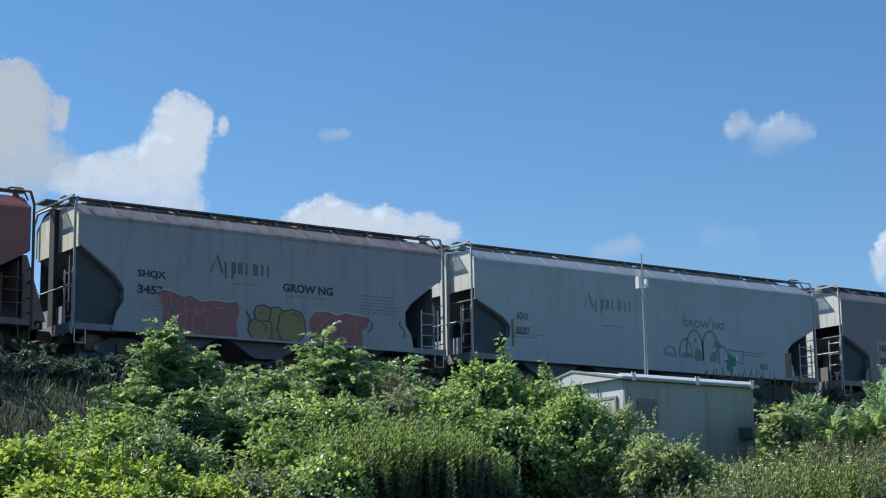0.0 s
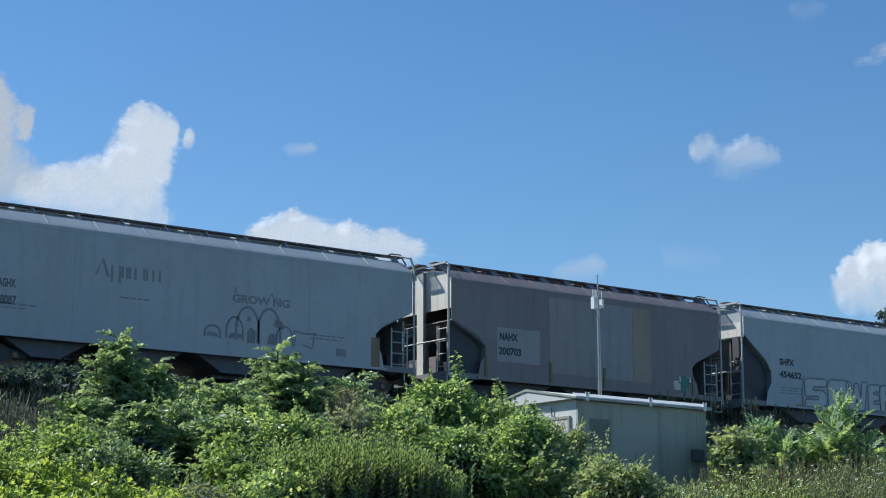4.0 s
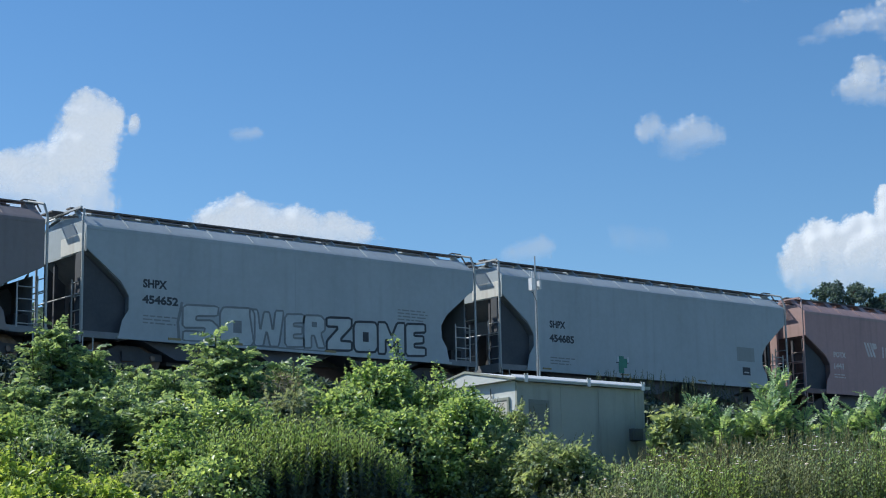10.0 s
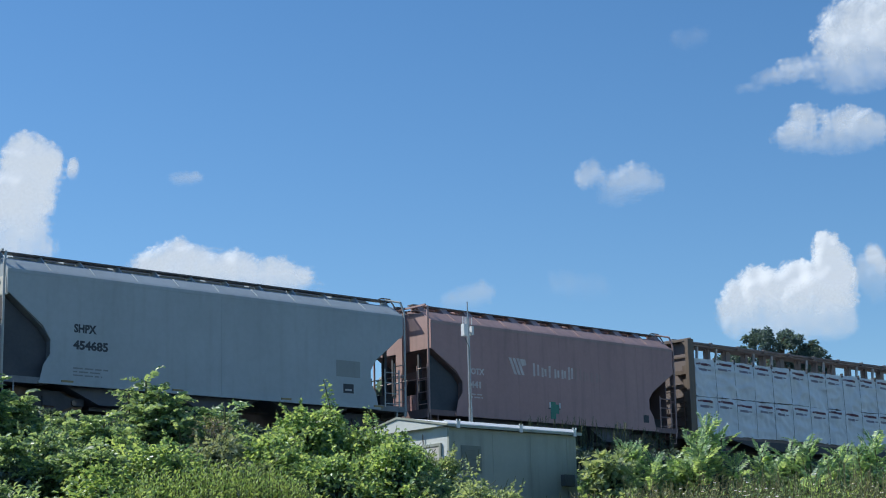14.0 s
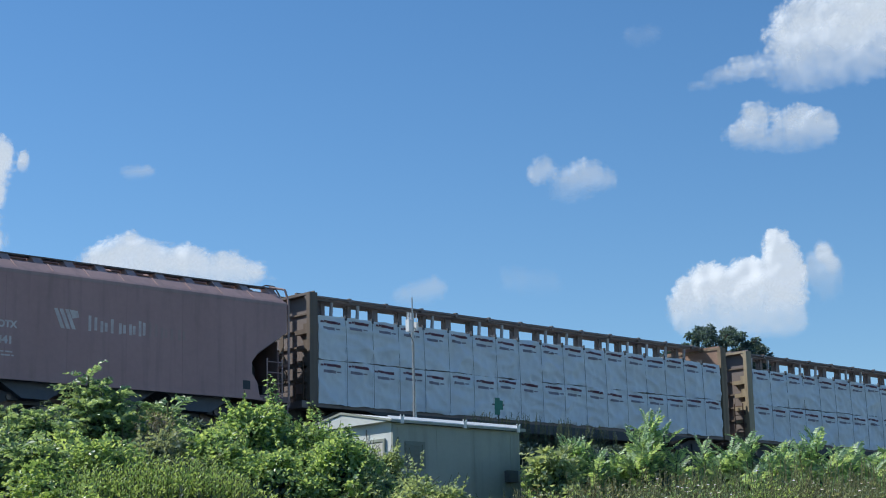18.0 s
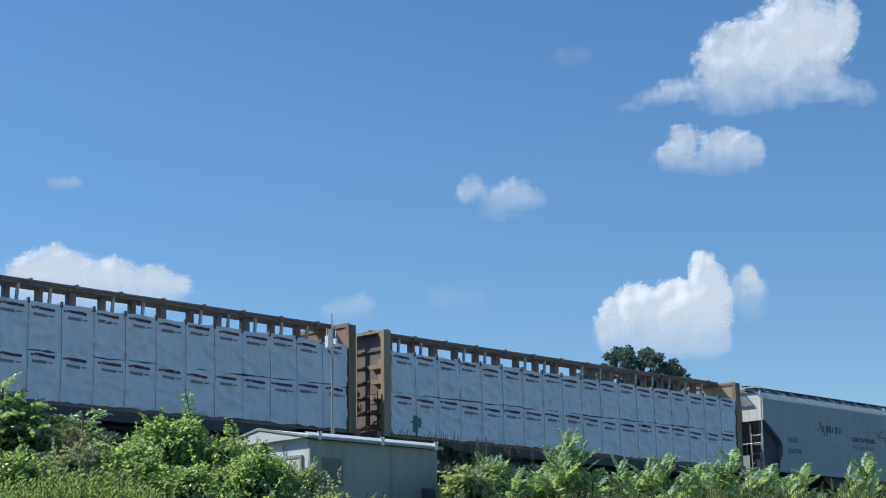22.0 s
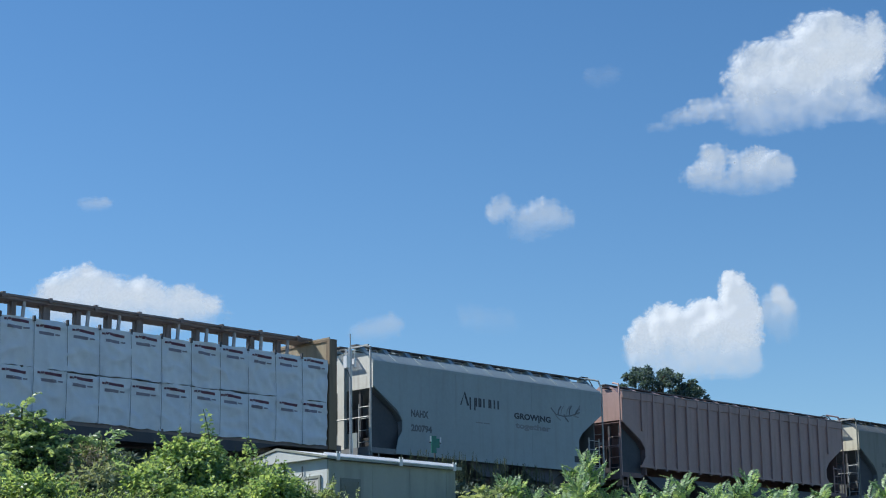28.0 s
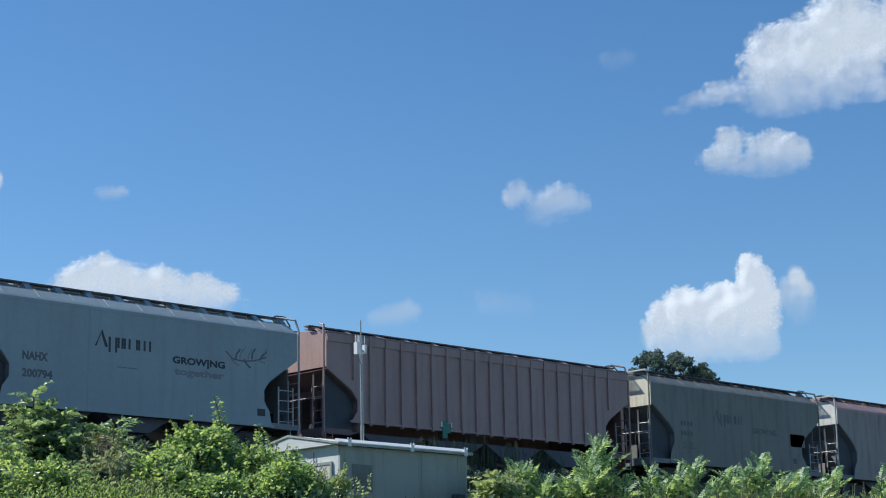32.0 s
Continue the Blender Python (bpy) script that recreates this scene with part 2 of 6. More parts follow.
def tube(bm, a, b, r, sides=6):
    a, b = Vector(a), Vector(b)
    d = (b - a).normalized()
    u = d.cross((0, 0, 1) if abs(d.z) < 0.9 else (1, 0, 0)).normalized()
    w = d.cross(u)
    ring = [u * math.cos(math.tau * i / sides) * r + w * math.sin(math.tau * i / sides) * r for i in range(sides)]
    lo, hi = [bm.verts.new(a + q) for q in ring], [bm.verts.new(b + q) for q in ring]
    for i in range(sides):
        j = (i + 1) % sides
        bm.faces.new((lo[i], lo[j], hi[j], hi[i]))
    bm.faces.new(lo[::-1])
    bm.faces.new(hi)


def pipe(points, r, sides=6):
    bm = bmesh.new()
    for a, b in zip(points, points[1:]):
        tube(bm, a, b, r, sides)
    return bm


def prism(bm, outline, axis, lo, hi):
    """A closed prism: an outline of 2D points, pushed from lo to hi along x ('x': points are y, z) or y ('y': points are x, z)."""
    put = (lambda p, d: (d, p[0], p[1])) if axis == "x" else (lambda p, d: (p[0], d, p[1]))
    a, b = [bm.verts.new(put(p, lo)) for p in outline], [bm.verts.new(put(p, hi)) for p in outline]
    n = len(outline)
    for i in range(n):
        bm.faces.new((a[i], a[(i + 1) % n], b[(i + 1) % n], b[i]))
    bm.faces.new(a[::-1])
    bm.faces.new(b)
    bmesh.ops.recalc_face_normals(bm, faces=bm.faces)


def words(text, size, material, parent, m, name="lettering", extrude=0.004, offset=0.0, label=""):
    cu = bpy.data.curves.new("letters", "FONT")
    cu.body, cu.size, cu.extrude, cu.offset, cu.resolution_u = text, size, extrude, offset or size * 0.018, 3
    ob = bpy.data.objects.new("letters", cu)
    scene.collection.objects.link(ob)
    bpy.context.view_layer.update()
    me = bpy.data.meshes.new_from_object(ob)
    bpy.data.objects.remove(ob)
    me.materials.clear()
    me.materials.append(material)
    return part(name, me, material, parent, label, m)


def sign(car, text, x0, x1, z0, z1, material, proud=0.016, offset=0.044, name="lettering", label=""):
    """Lettering on a car's near side that fills the box x0..x1, z0..z1."""
    ob = words(text, 1.0, material, car, None, name, 0.0, offset, label)
    me = ob.data
    co = np.empty(len(me.vertices) * 3)
    me.vertices.foreach_get("co", co)
    co = co.reshape(-1, 3)
    lo, hi = co.min(0), co.max(0)
    u = (co - lo) / np.maximum(hi - lo, 1e-6)
    out = np.stack([x0 + u[:, 0] * (x1 - x0), np.full(len(u), -1.6 - proud), z0 + u[:, 1] * (z1 - z0)], 1)
    me.vertices.foreach_set("co", out.ravel())
    me.update()
    return ob


# ---- ground ----
PROFILE_Y = [-4000, -60, 10, 17, 27, 34, 40, 45.2, 46.2, 47.4, 53.4, 54.6, 60, 75, 120, 4000]
PROFILE_Z = [0, 0, 0, 0.3, 2.1, 3.8, 5.5, 7.3, 7.45, 7.75, 7.75, 7.45, 6.8, 6.0, 5.5, 5.5]


def ground_z(x, y):
    z = float(np.interp(y, PROFILE_Y, PROFILE_Z))
    if 17 < y < 45:
        z += 0.25 * noise.noise((x * 0.13, y * 0.17, 0.0)) * min(1.0, (y - 17) / 6, (45 - y) / 2)
    return z


def grid_sheet(xs, ys, f):
    bm = bmesh.new()
    rows = [[bm.verts.new((x, y, f(x, y))) for x in xs] for y in ys]
    for r0, r1 in zip(rows, rows[1:]):
        for i in range(len(xs) - 1):
            bm.faces.new((r0[i], r0[i + 1], r1[i + 1], r1[i]))
    return bm


def build_ground():
    xs = [-4000, -600, -120, -60] + [-30 + 1.5 * i for i in range(101)] + [160, 300, 800, 4000]
    ys = [-4000, -300, -60, 0, 10, 14] + [17 + 1.0 * i for i in range(29)] + [46.2, 47.4, 50.4, 53.4, 54.6, 60, 75, 120, 400, 4000]
    g = new("ground", mesh_of(grid_sheet(xs, ys, ground_z), SOIL, True))
    tagged(g, "sloping weedy embankment ground below the railway", "ground", kind="structure")
    # ballast shoulder, ties and rails
    bm = bmesh.new()
    prism(bm, [(46.9, 7.60), (48.5, 8.0), (52.3, 8.0), (53.9, 7.60)], "x", -220, 420)
    tagged(new("ballast_bed", mesh_of(bm, BALLAST)), "gray crushed stone ballast bed under the rails", "ballast", kind="structure")
    tie = mesh_of(boxes((-0.11, 0.11, -1.3, 1.3, -0.16, 0.0)), TIE_WOOD)
    track = thing("railway_track", "rusty steel rails on dark wooden ties in ballast", "railway track", pose(0, TRACK_Y, 0), kind="structure")
    for i in range(180):
        part("tie", tie, TIE_WOOD, track, m=pose(-8 + i * 0.55, 0, 8.045))
    head = [(-0.035, 0.18), (0.035, 0.18), (0.035, 0.14), (0.01, 0.13), (0.01, 0.03), (0.07, 0.02), (0.07, 0), (-0.07, 0), (-0.07, 0.02),
            (-0.01, 0.03), (-0.01, 0.13), (-0.035, 0.14)]
    for s in (-0.7175, 0.7175):
        bm = bmesh.new()
        prism(bm, head, "x", -220, 420)
        part("rail", bm, RUST_STEEL, track, m=pose(0, s, 8.02))


build_ground()


# ---- the train: each car's origin is at its left end sill, on the track's centre line, at rail height ----
SIDE = 1.6
SILL = 0.95


def end_cut(flip, L, top=3.68, deep=1.5):
    """Outline of the cut-away end of a side sheet, from the roof down to the sill."""
    k = 3.68 - top
    pts = [(0.0, top), (deep * 0.82, 2.72 - 0.45 * k), (deep, 2.3 - 0.25 * k), (deep, 1.85 - 0.1 * k), (deep * 0.85, 1.5)]
    return [((L - x) if flip else x, z) for x, z in pts]


def bogie(parent, x):
    b = part("bogie", boxes((-0.22, 0.22, -1.15, 1.15, 0.32, 0.62)), BLACK_STEEL, parent, m=pose(x, 0, 0))
    for s in (-1, 1):
        bm = bmesh.new()
        prism(bm, [(-1.25, 0.38), (-1.25, 0.60), (-0.75, 0.62), (-0.35, 0.80), (0.35, 0.80), (0.75, 0.62), (1.25, 0.60), (1.25, 0.38), (0.9, 0.36),
                   (0.45, 0.20), (-0.45, 0.20), (-0.9, 0.36)], "y", s * 1.0 - 0.07, s * 1.0 + 0.07)
        part("side_frame", bm, BLACK_STEEL, b)
        part("spring_pack", boxes((-0.2, 0.2, s * 1.0 - 0.1, s * 1.0 + 0.1, 0.30, 0.58)), RUST_STEEL, b)
    for a in (-0.89, 0.89):
        bm = bmesh.new()
        for s in (-1, 1):
            tube(bm, (0, s * 0.70, 0), (0, s * 0.80, 0), 0.457, 20)
            tube(bm, (0, s * 0.66, 0), (0, s * 0.70, 0), 0.485, 20)
            tube(bm, (0, s * 0.80, 0), (0, s * 1.12, 0), 0.09, 8)
        tube(bm, (0, -0.8, 0), (0, 0.8, 0), 0.085, 8)
        WHEELSETS.append(part("wheelset", bm, WHEEL_STEEL, b, m=pose(a, 0, 0.457)))
    return b


WHEELSETS, CARS = [], []


def coupler(parent, x, s):
    bm = boxes((min(x, x + s * 0.62), max(x, x + s * 0.62), -0.11, 0.11, 0.72, 0.98))
    box(bm, min(x + s * 0.55, x + s * 0.8), max(x + s * 0.55, x + s * 0.8), -0.2, 0.16, 0.70, 1.02)
    part("coupler", bm, RUST_STEEL, parent)
    part("air_hose", pipe([(x + s * 0.2, -0.4, 0.85), (x + s * 0.45, -0.42, 0.6), (x + s * 0.7, -0.3, 0.45), (x + s * 0.85, -0.15, 0.5)], 0.025), BLACK_STEEL, parent)


def ladder(parent, name, x, y0, y1, z0, z1, mat, n, along="y"):
    """Two stiles and rungs, in the end plane (along y) or on the side (along x: y0 and y1 are then x positions and x is y)."""
    P = (lambda a, z: (x, a, z)) if along == "y" else (lambda a, z: (a, x, z))
    ld = part(name, pipe([P(y0, z0), P(y0, z1)], 0.028), mat, parent)
    part("stile", pipe([P(y1, z0), P(y1, z1)], 0.028), mat, ld)
    for i in range(n):
        z = z0 + 0.12 + (z1 - z0 - 0.24) * i / max(1, n - 1)
        part("rung", pipe([P(y0, z), P(y1, z)], 0.018), mat, ld)
    return ld


def hopper_end(car, L, flip, paint, panel_mat, iron, top=3.68, style="plain", see_through=False, deep=1.5, ladder_top=2.75):
    """End panel, slope sheet, platform, posts, ladders and brake gear at one end of a covered hopper."""
    sx = -1 if flip else 1
    # Ends take a copy of the car's paint with shade put into it.
    shade_paint = END_SHADE_RED if paint in (RED, RED_BRIGHT, PINKISH) else END_SHADE
    x = lambda d: (L - d) if flip else d

    def bx(d0, d1, *r):
        return (min(x(d0), x(d1)), max(x(d0), x(d1)), *r)

    bm = bmesh.new()
    low = max(top - 0.1, 3.35)
    prism(bm, [(-1.57, low), (-1.57, 4.34), (-1.5, 4.42), (-1.08, 4.70), (0, 4.84), (1.08, 4.70), (1.5, 4.42), (1.57, 4.34), (1.57, low)],
          "x", *sorted((x(0.02), x(0.06))))
    ep = part("end_panel", bm, paint if style == "sheet" else panel_mat, car, "sunlit upper end sheet")
    # White plate put in for the sunlit patch of the gray end.
    if style == "sheet":
        part("placard", boxes(bx(0.0, 0.018, -1.5, 0.1, 3.62, 4.18)), panel_mat, ep, "white plate standing for the sunlit patch on the end")
    if style != "plain" and not flip:
        if style == "board":
            beam = part("end_beam", boxes(bx(-0.12, 0.015, -0.1, 0.1, 1.06, 4.76)), SHADE_BLACK if panel_mat == CREAM else paint, car, "deep upright end beam")
            part("beam_flange", boxes(bx(-0.142, -0.122, -0.13, 0.24, 1.0, 4.74)), SHADE_BLACK if panel_mat == CREAM else panel_mat, beam)
        else:
            part("end_plate", boxes(bx(-0.03, 0.015, -1.34, -1.0, 1.06, low - 0.01)), POCKET_SHADE, car, "upright plate beside the ladder")
        if style == "board":
            part("platform_plate", boxes(bx(-0.02, 0.02, -0.72, 0.9, 1.06, 1.72)), paint, car)
        # grating that reaches out past the end of the roof, and the lit rail along its edge
        bm = boxes(bx(-0.54, -0.46, -0.34, 0.46, 4.955, 5.0), bx(-0.02, 0.04, -0.34, 0.46, 4.955, 5.0), bx(-0.46, -0.02, -0.34, -0.26, 4.955, 5.0), bx(-0.46, -0.02, 0.38, 0.46, 4.955, 5.0))
        for i in range(6):
            y = -0.17 + 0.47 * i / 5
            box(bm, *bx(-0.46, -0.02, y - 0.02, y + 0.02, 4.965, 4.99))
        part("end_grating", bm, BOARD, car, "steel grating over the car's end")
        part("end_rail", boxes(bx(-0.16, -0.09, -1.5, 1.5, 4.92, 4.985)), iron, car)
    # slope sheet that follows the cut-away side, and the plates under it
    bm = bmesh.new()
    k = 3.68 - top
    prism(bm, [(x(0.04), top - 0.04), (x(deep * 0.82), 2.66 - 0.45 * k), (x(deep + 0.02), 2.26 - 0.25 * k), (x(deep + 0.02), 1.06), (x(deep + 0.1), 1.06), (x(deep + 0.1), 2.3 - 0.25 * k), (x(deep * 0.86), 2.76 - 0.45 * k),
               (x(0.1), top)], "y", -1.57, 1.57)
    part("slope_sheet", bm, shade_paint, car)
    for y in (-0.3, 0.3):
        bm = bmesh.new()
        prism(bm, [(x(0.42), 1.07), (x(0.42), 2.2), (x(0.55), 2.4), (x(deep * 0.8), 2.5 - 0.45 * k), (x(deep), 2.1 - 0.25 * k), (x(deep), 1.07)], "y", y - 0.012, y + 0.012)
        part("shear_plate", bm, SHADE_BLACK, car)
    # Plates added to hide the sky and fill the open ends with dark.
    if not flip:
        part("sky_blind_plate", boxes(bx(0.80, 0.83, -1.31, 1.31, 1.06, top - 0.08 - 0.64 * (top - 2.66 + 0.45 * k))), shade_paint, car)
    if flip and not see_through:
        part("end_blind_plate", boxes(bx(0.26, 0.29, -1.42, 1.5, 1.06, top - 0.3)), shade_paint, car)
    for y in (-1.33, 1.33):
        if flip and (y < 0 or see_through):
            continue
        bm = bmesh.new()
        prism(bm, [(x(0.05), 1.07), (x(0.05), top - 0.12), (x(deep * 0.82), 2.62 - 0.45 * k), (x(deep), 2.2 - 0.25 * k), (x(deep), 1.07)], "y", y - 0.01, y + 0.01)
        part("pocket_shade_plate", bm, POCKET_SHADE, car, "added dark plate standing for shade in the cut-away end")
    part("end_platform", boxes(bx(-0.12, deep, -1.5, 1.5, 0.98, 1.06)), shade_paint, car)
    part("end_sill", boxes(bx(-0.2, -0.12, -1.55, 1.55, 0.80, 1.12)), shade_paint, car)
    for y in (-1.54, 1.54):
        part("side_sill", boxes(bx(-0.05, deep * 0.8, y - 0.06, y + 0.05, 0.9, 1.1)), shade_paint, car)
    # Posts are blackened too, for the shade below the end panel.
    for y in (-0.75, 0.75):
        bm = bmesh.new()
        prism(bm, [(x(0.1), 1.06), (x(0.22), 1.06), (x(0.22), top - 0.28), (x(0.1), top - 0.1)], "y", y - 0.05, y + 0.05)
        part("end_post", bm, BLACK_STEEL, car)
    # corner posts that bend over onto the roof
    for y in (-1.58, 1.58):
        part("corner_post", pipe([(x(-0.10), y, 0.95), (x(-0.10), y, 4.5), (x(-0.02), y * 0.94, 4.9), (x(0.25), y * 0.6, 5.04)], 0.04), paint if panel_mat == CREAM else iron, car)
    ladder(car, "end_ladder", x(-0.12), -1.54, -0.95, 0.75, ladder_top, iron, 5)
    if flip:
        ladder(car, "side_ladder", -1.60, x(0.85), x(0.2), 1.05, 2.4, iron, 4, "x")
    part("grab_iron", pipe([(x(-0.14), -1.5, 2.25), (x(-0.14), 1.2, 2.25)], 0.022), iron, car)
    part("stirrup_step", pipe([(x(0.3), -1.58, 0.95), (x(0.3), -1.58, 0.5), (x(-0.05), -1.58, 0.5), (x(-0.05), -1.58, 0.95)], 0.022), iron, car)
    bm = boxes(bx(0.15, 0.75, -1.2, -0.75, 1.1, 1.5))
    tube(bm, (x(0.3), -0.4, 1.25), (x(1.0), -0.4, 1.25), 0.16, 10)
    part("brake_gear", bm, SHADE_BLACK, car)
    coupler(car, x(-0.1), -sx)
    return ep


def hopper(L, x, label, paint, roof_paint, panel, iron=RAIL_PALE, board=BOARD, bays=3, seams=6, low=SILL, top=3.68, style="plain", wide=0.0, see_through=False, bz=5.02, name="covered_hopper_car"):
    car = thing(name, label, "freight car", pose(x, TRACK_Y, RAIL_Z), "cars of the freight train")
    CARS.append((car, x))
    # side sheets: separate welded sheets between the seams, cut away at both ends
    cuts = [0.0] + [L * (i + 1) / (seams + 1) for i in range(seams)] + [L]
    for s in (-1, 1):
        for i, (a, b) in enumerate(zip(cuts, cuts[1:])):
            lo = [(a + 0.0025, low), (b - 0.0025, low)]
            if i == 0:
                lo = [*end_cut(False, L, top), (1.15, low), (b - 0.0025, low)]
            if i == len(cuts) - 2:
                lo = [(a + 0.0025, low), (L - 1.15, low), *end_cut(True, L, top)[::-1]]
            bm = bmesh.new()
            prism(bm, lo + [(b - 0.0025 * (i < len(cuts) - 2), 4.30), (a + 0.0025 * (i > 0), 4.30)], "y", s * SIDE - 0.012, s * SIDE + 0.012)
            part("side_sheet", bm, paint, car)
        part("sill_flange", boxes((1.1, L - 1.1, s * 1.63 - 0.045, s * 1.63 + 0.02, low - 0.03, low + 0.05)), paint, car)
        bm = bmesh.new()
        prism(bm, [(s * 1.625, 4.27), (s * 1.62, 4.38), (s * 1.53, 4.46), (s * 1.46, 4.44), (s * 1.55, 4.36), (s * 1.57, 4.27)], "x", 0, L)
        part("eave", bm, roof_paint, car)
        # roof panels with raised joints
        n = 10
        for i in range(n):
            a, b = L * i / n, L * (i + 1) / n
            bm = bmesh.new()
            prism(bm, [(s * 1.52, 4.44), (s * 1.10, 4.76), (s * 0.82, 4.86), (s * 0.32, 4.90), (s * 0.32, 4.86), (s * 0.81, 4.82), (s * 1.08, 4.72), (s * 1.49, 4.40)], "x", a + 0.008, b - 0.008)
            part("roof_panel", bm, roof_paint, car)
            if i:
                part("roof_rib", rib_mesh(a, s), roof_paint, car)
        # running board on posts along the roof edge
        rb = part("running_board", boxes((-0.15, L + 0.15, min(s * 0.5, s * 0.82), max(s * 0.5, s * 0.82), bz, bz + 0.045)), board, car, "dark walkway grating")
        for i in range(12):
            px = 0.15 + (L - 0.3) * i / 11
            bm = bmesh.new()
            prism(bm, [(s * 0.52, bz), (s * 0.80, bz), (s * 1.08, 4.765), (s * 0.52, 4.86)], "x", px - 0.018 - wide / 2, px + 0.018 + wide / 2)
            part("bracket", bm, roof_paint, rb)
        part("roof_grab", pipe([(L - 0.45, s * 0.8, bz + 0.04), (L - 0.35, s * 0.85, bz + 0.09), (L, s * 0.9, bz + 0.08), (L + 0.1, s * 1.1, 4.72)], 0.028), board, rb)
    # loading hatches along the roof's middle
    part("hatch_coaming", boxes((0.6, L - 0.6, -0.42, 0.42, 4.78, bz - 0.02)), roof_paint, car)
    n = 8
    for i in range(n):
        a = 0.65 + (L - 1.3) * i / n
        bm = bmesh.new()
        prism(bm, [(-0.47, bz - 0.03), (-0.42, bz + 0.06), (0, bz + 0.1), (0.42, bz + 0.06), (0.47, bz - 0.03)], "x", a + 0.1, a + (L - 1.3) / n - 0.1)
        part("hatch_cover", bm, roof_paint, car)
    # hopper bays below the side sheets
    for i in range(bays):
        a, b = 1.9 + (L - 3.8) * i / bays, 1.9 + (L - 3.8) * (i + 1) / bays
        c = (a + b) / 2
        bm = bmesh.new()
        prism(bm, [(a + 0.05, SILL + 0.1), (b - 0.05, SILL + 0.1), (c + 0.45, 0.42), (c - 0.45, 0.42)], "y", -1.3, 1.3)
        bay = part("hopper_bay", bm, HAZE_STEEL, car)
        part("outlet_gate", boxes((c - 0.5, c + 0.5, -0.75, 0.75, 0.30, 0.42)), HAZE_STEEL, bay)
    part("centre_sill", boxes((0.0, L, -0.28, 0.28, 0.70, 1.02)), BLACK_STEEL, car)
    for flip in (False, True):
        hopper_end(car, L, flip, paint, panel, iron, top, style, see_through)
    bogie(car, 1.75)
    bogie(car, L - 1.75)
    return car


def rib_mesh(a, s):
    bm = bmesh.new()
    prism(bm, [(s * 1.535, 4.455), (s * 1.11, 4.782), (s * 0.82, 4.884), (s * 0.34, 4.924), (s * 0.34, 4.88), (s * 0.82, 4.84), (s * 1.1, 4.74), (s * 1.5, 4.42)], "x", a - 0.022, a + 0.022)
    return bm


def block(car, name, x0, x1, z0, z1, mat, proud=0.016, label=""):
    return part(name, boxes((x0, x1, -SIDE - proud, -SIDE, z0, z1)), mat, car, label)


def wordmark(car, x, z, w, h, mat):
    """A faded maker's mark as plain shapes: a tall wedge and a row of upright bars."""
    bm = bmesh.new()
    prism(bm, [(x, z), (x + 0.035 * w, z), (x + 0.12 * w, z + h * 0.8), (x + 0.2 * w, z), (x + 0.26 * w, z), (x + 0.14 * w, z + h)], "y", -SIDE - 0.016, -SIDE)
    part("mark", bm, mat, car)
    k = 0.29
    for u, low in ((0.13, 0.28), (0.08, 0), (0.05, 0), (0.15, 0), (0.22, 0)):
        bm = bmesh.new()
        a, b = x + k * w, x + (k + u) * w
        zt = z + h * 0.62
        for q in ([a, b] if u > 0.06 else [a]) + ([(a + b) / 2] if u > 0.2 else []):
            box(bm, q - 0.02 * w, q + 0.02 * w, -SIDE - 0.016, -SIDE, z - h * low, zt)
        part("mark", bm, mat, car)
        k += u + 0.045


def small_print(car, x, z, w, rows, mat, step=0.11):
    rnd = random.Random(int(x * 100 + z * 10))
    bm = bmesh.new()
    for r in range(rows):
        q = x
        end = x + w * rnd.uniform(0.75, 1)
        while q < end:
            u = rnd.uniform(0.12, 0.4)
            box(bm, q, min(q + u, end + 0.05), -SIDE - 0.016, -SIDE, z - r * step - 0.045, z - r * step)
            q += u + 0.06
    return part("small_print", bm, mat, car)


def ribbon(points, width, mat, car, proud, name="spray_line"):
    """A painted stroke on the side: flat pieces along a line of (x, z) points."""
    bm = bmesh.new()
    last = None
    for i, (ax, az) in enumerate(points):
        (px, pz), (qx, qz) = points[max(0, i - 1)], points[min(len(points) - 1, i + 1)]
        d = Vector((qx - px, qz - pz)).normalized() * width / 2
        row = [bm.verts.new((ax + k * -d.y, -SIDE - y, az + k * d.x)) for k, y in ((1, 0), (1, proud), (-1, proud), (-1, 0))]
        if last:
            for k in range(3):
                bm.faces.new((last[k], last[k + 1], row[k + 1], row[k]))
        last = row
    bmesh.ops.recalc_face_normals(bm, faces=bm.faces)
    return part(name, bm, mat, car)


def blob(cx, cz, rx, rz, seed, square=0.5):
    rnd = random.Random(seed)
    k = [rnd.uniform(0.92, 1.06) for _ in range(28)]
    pts = []
    for i in range(28):
        a = math.tau * i / 28
        c, s = math.cos(a), math.sin(a)
        e = 1 - 0.5 * square
        pts.append((cx + rx * math.copysign(abs(c) ** e, c) * k[i], cz + rz * math.copysign(abs(s) ** e, s) * k[i]))
    return pts


LETTERS = {}
LETTERS["5"] = [(0, 1), (1, 1), (0.97, 0.72), (0.38, 0.7), (0.36, 0.58), (0.8, 0.6), (1, 0.42), (0.98, 0.12), (0.8, 0), (0, 0), (0.02, 0.28), (0.6, 0.26), (0.62, 0.38), (0, 0.36)]
LETTERS["0"] = [(0.1, 1), (0.9, 1), (1, 0.85), (1, 0.15), (0.88, 0), (0.12, 0), (0, 0.15), (0, 0.85)]
LETTERS["W"] = [(0, 1), (0.25, 1), (0.32, 0.4), (0.42, 0.95), (0.58, 0.95), (0.68, 0.4), (0.75, 1), (1, 1), (0.85, 0), (0.6, 0), (0.5, 0.45), (0.4, 0), (0.15, 0)]
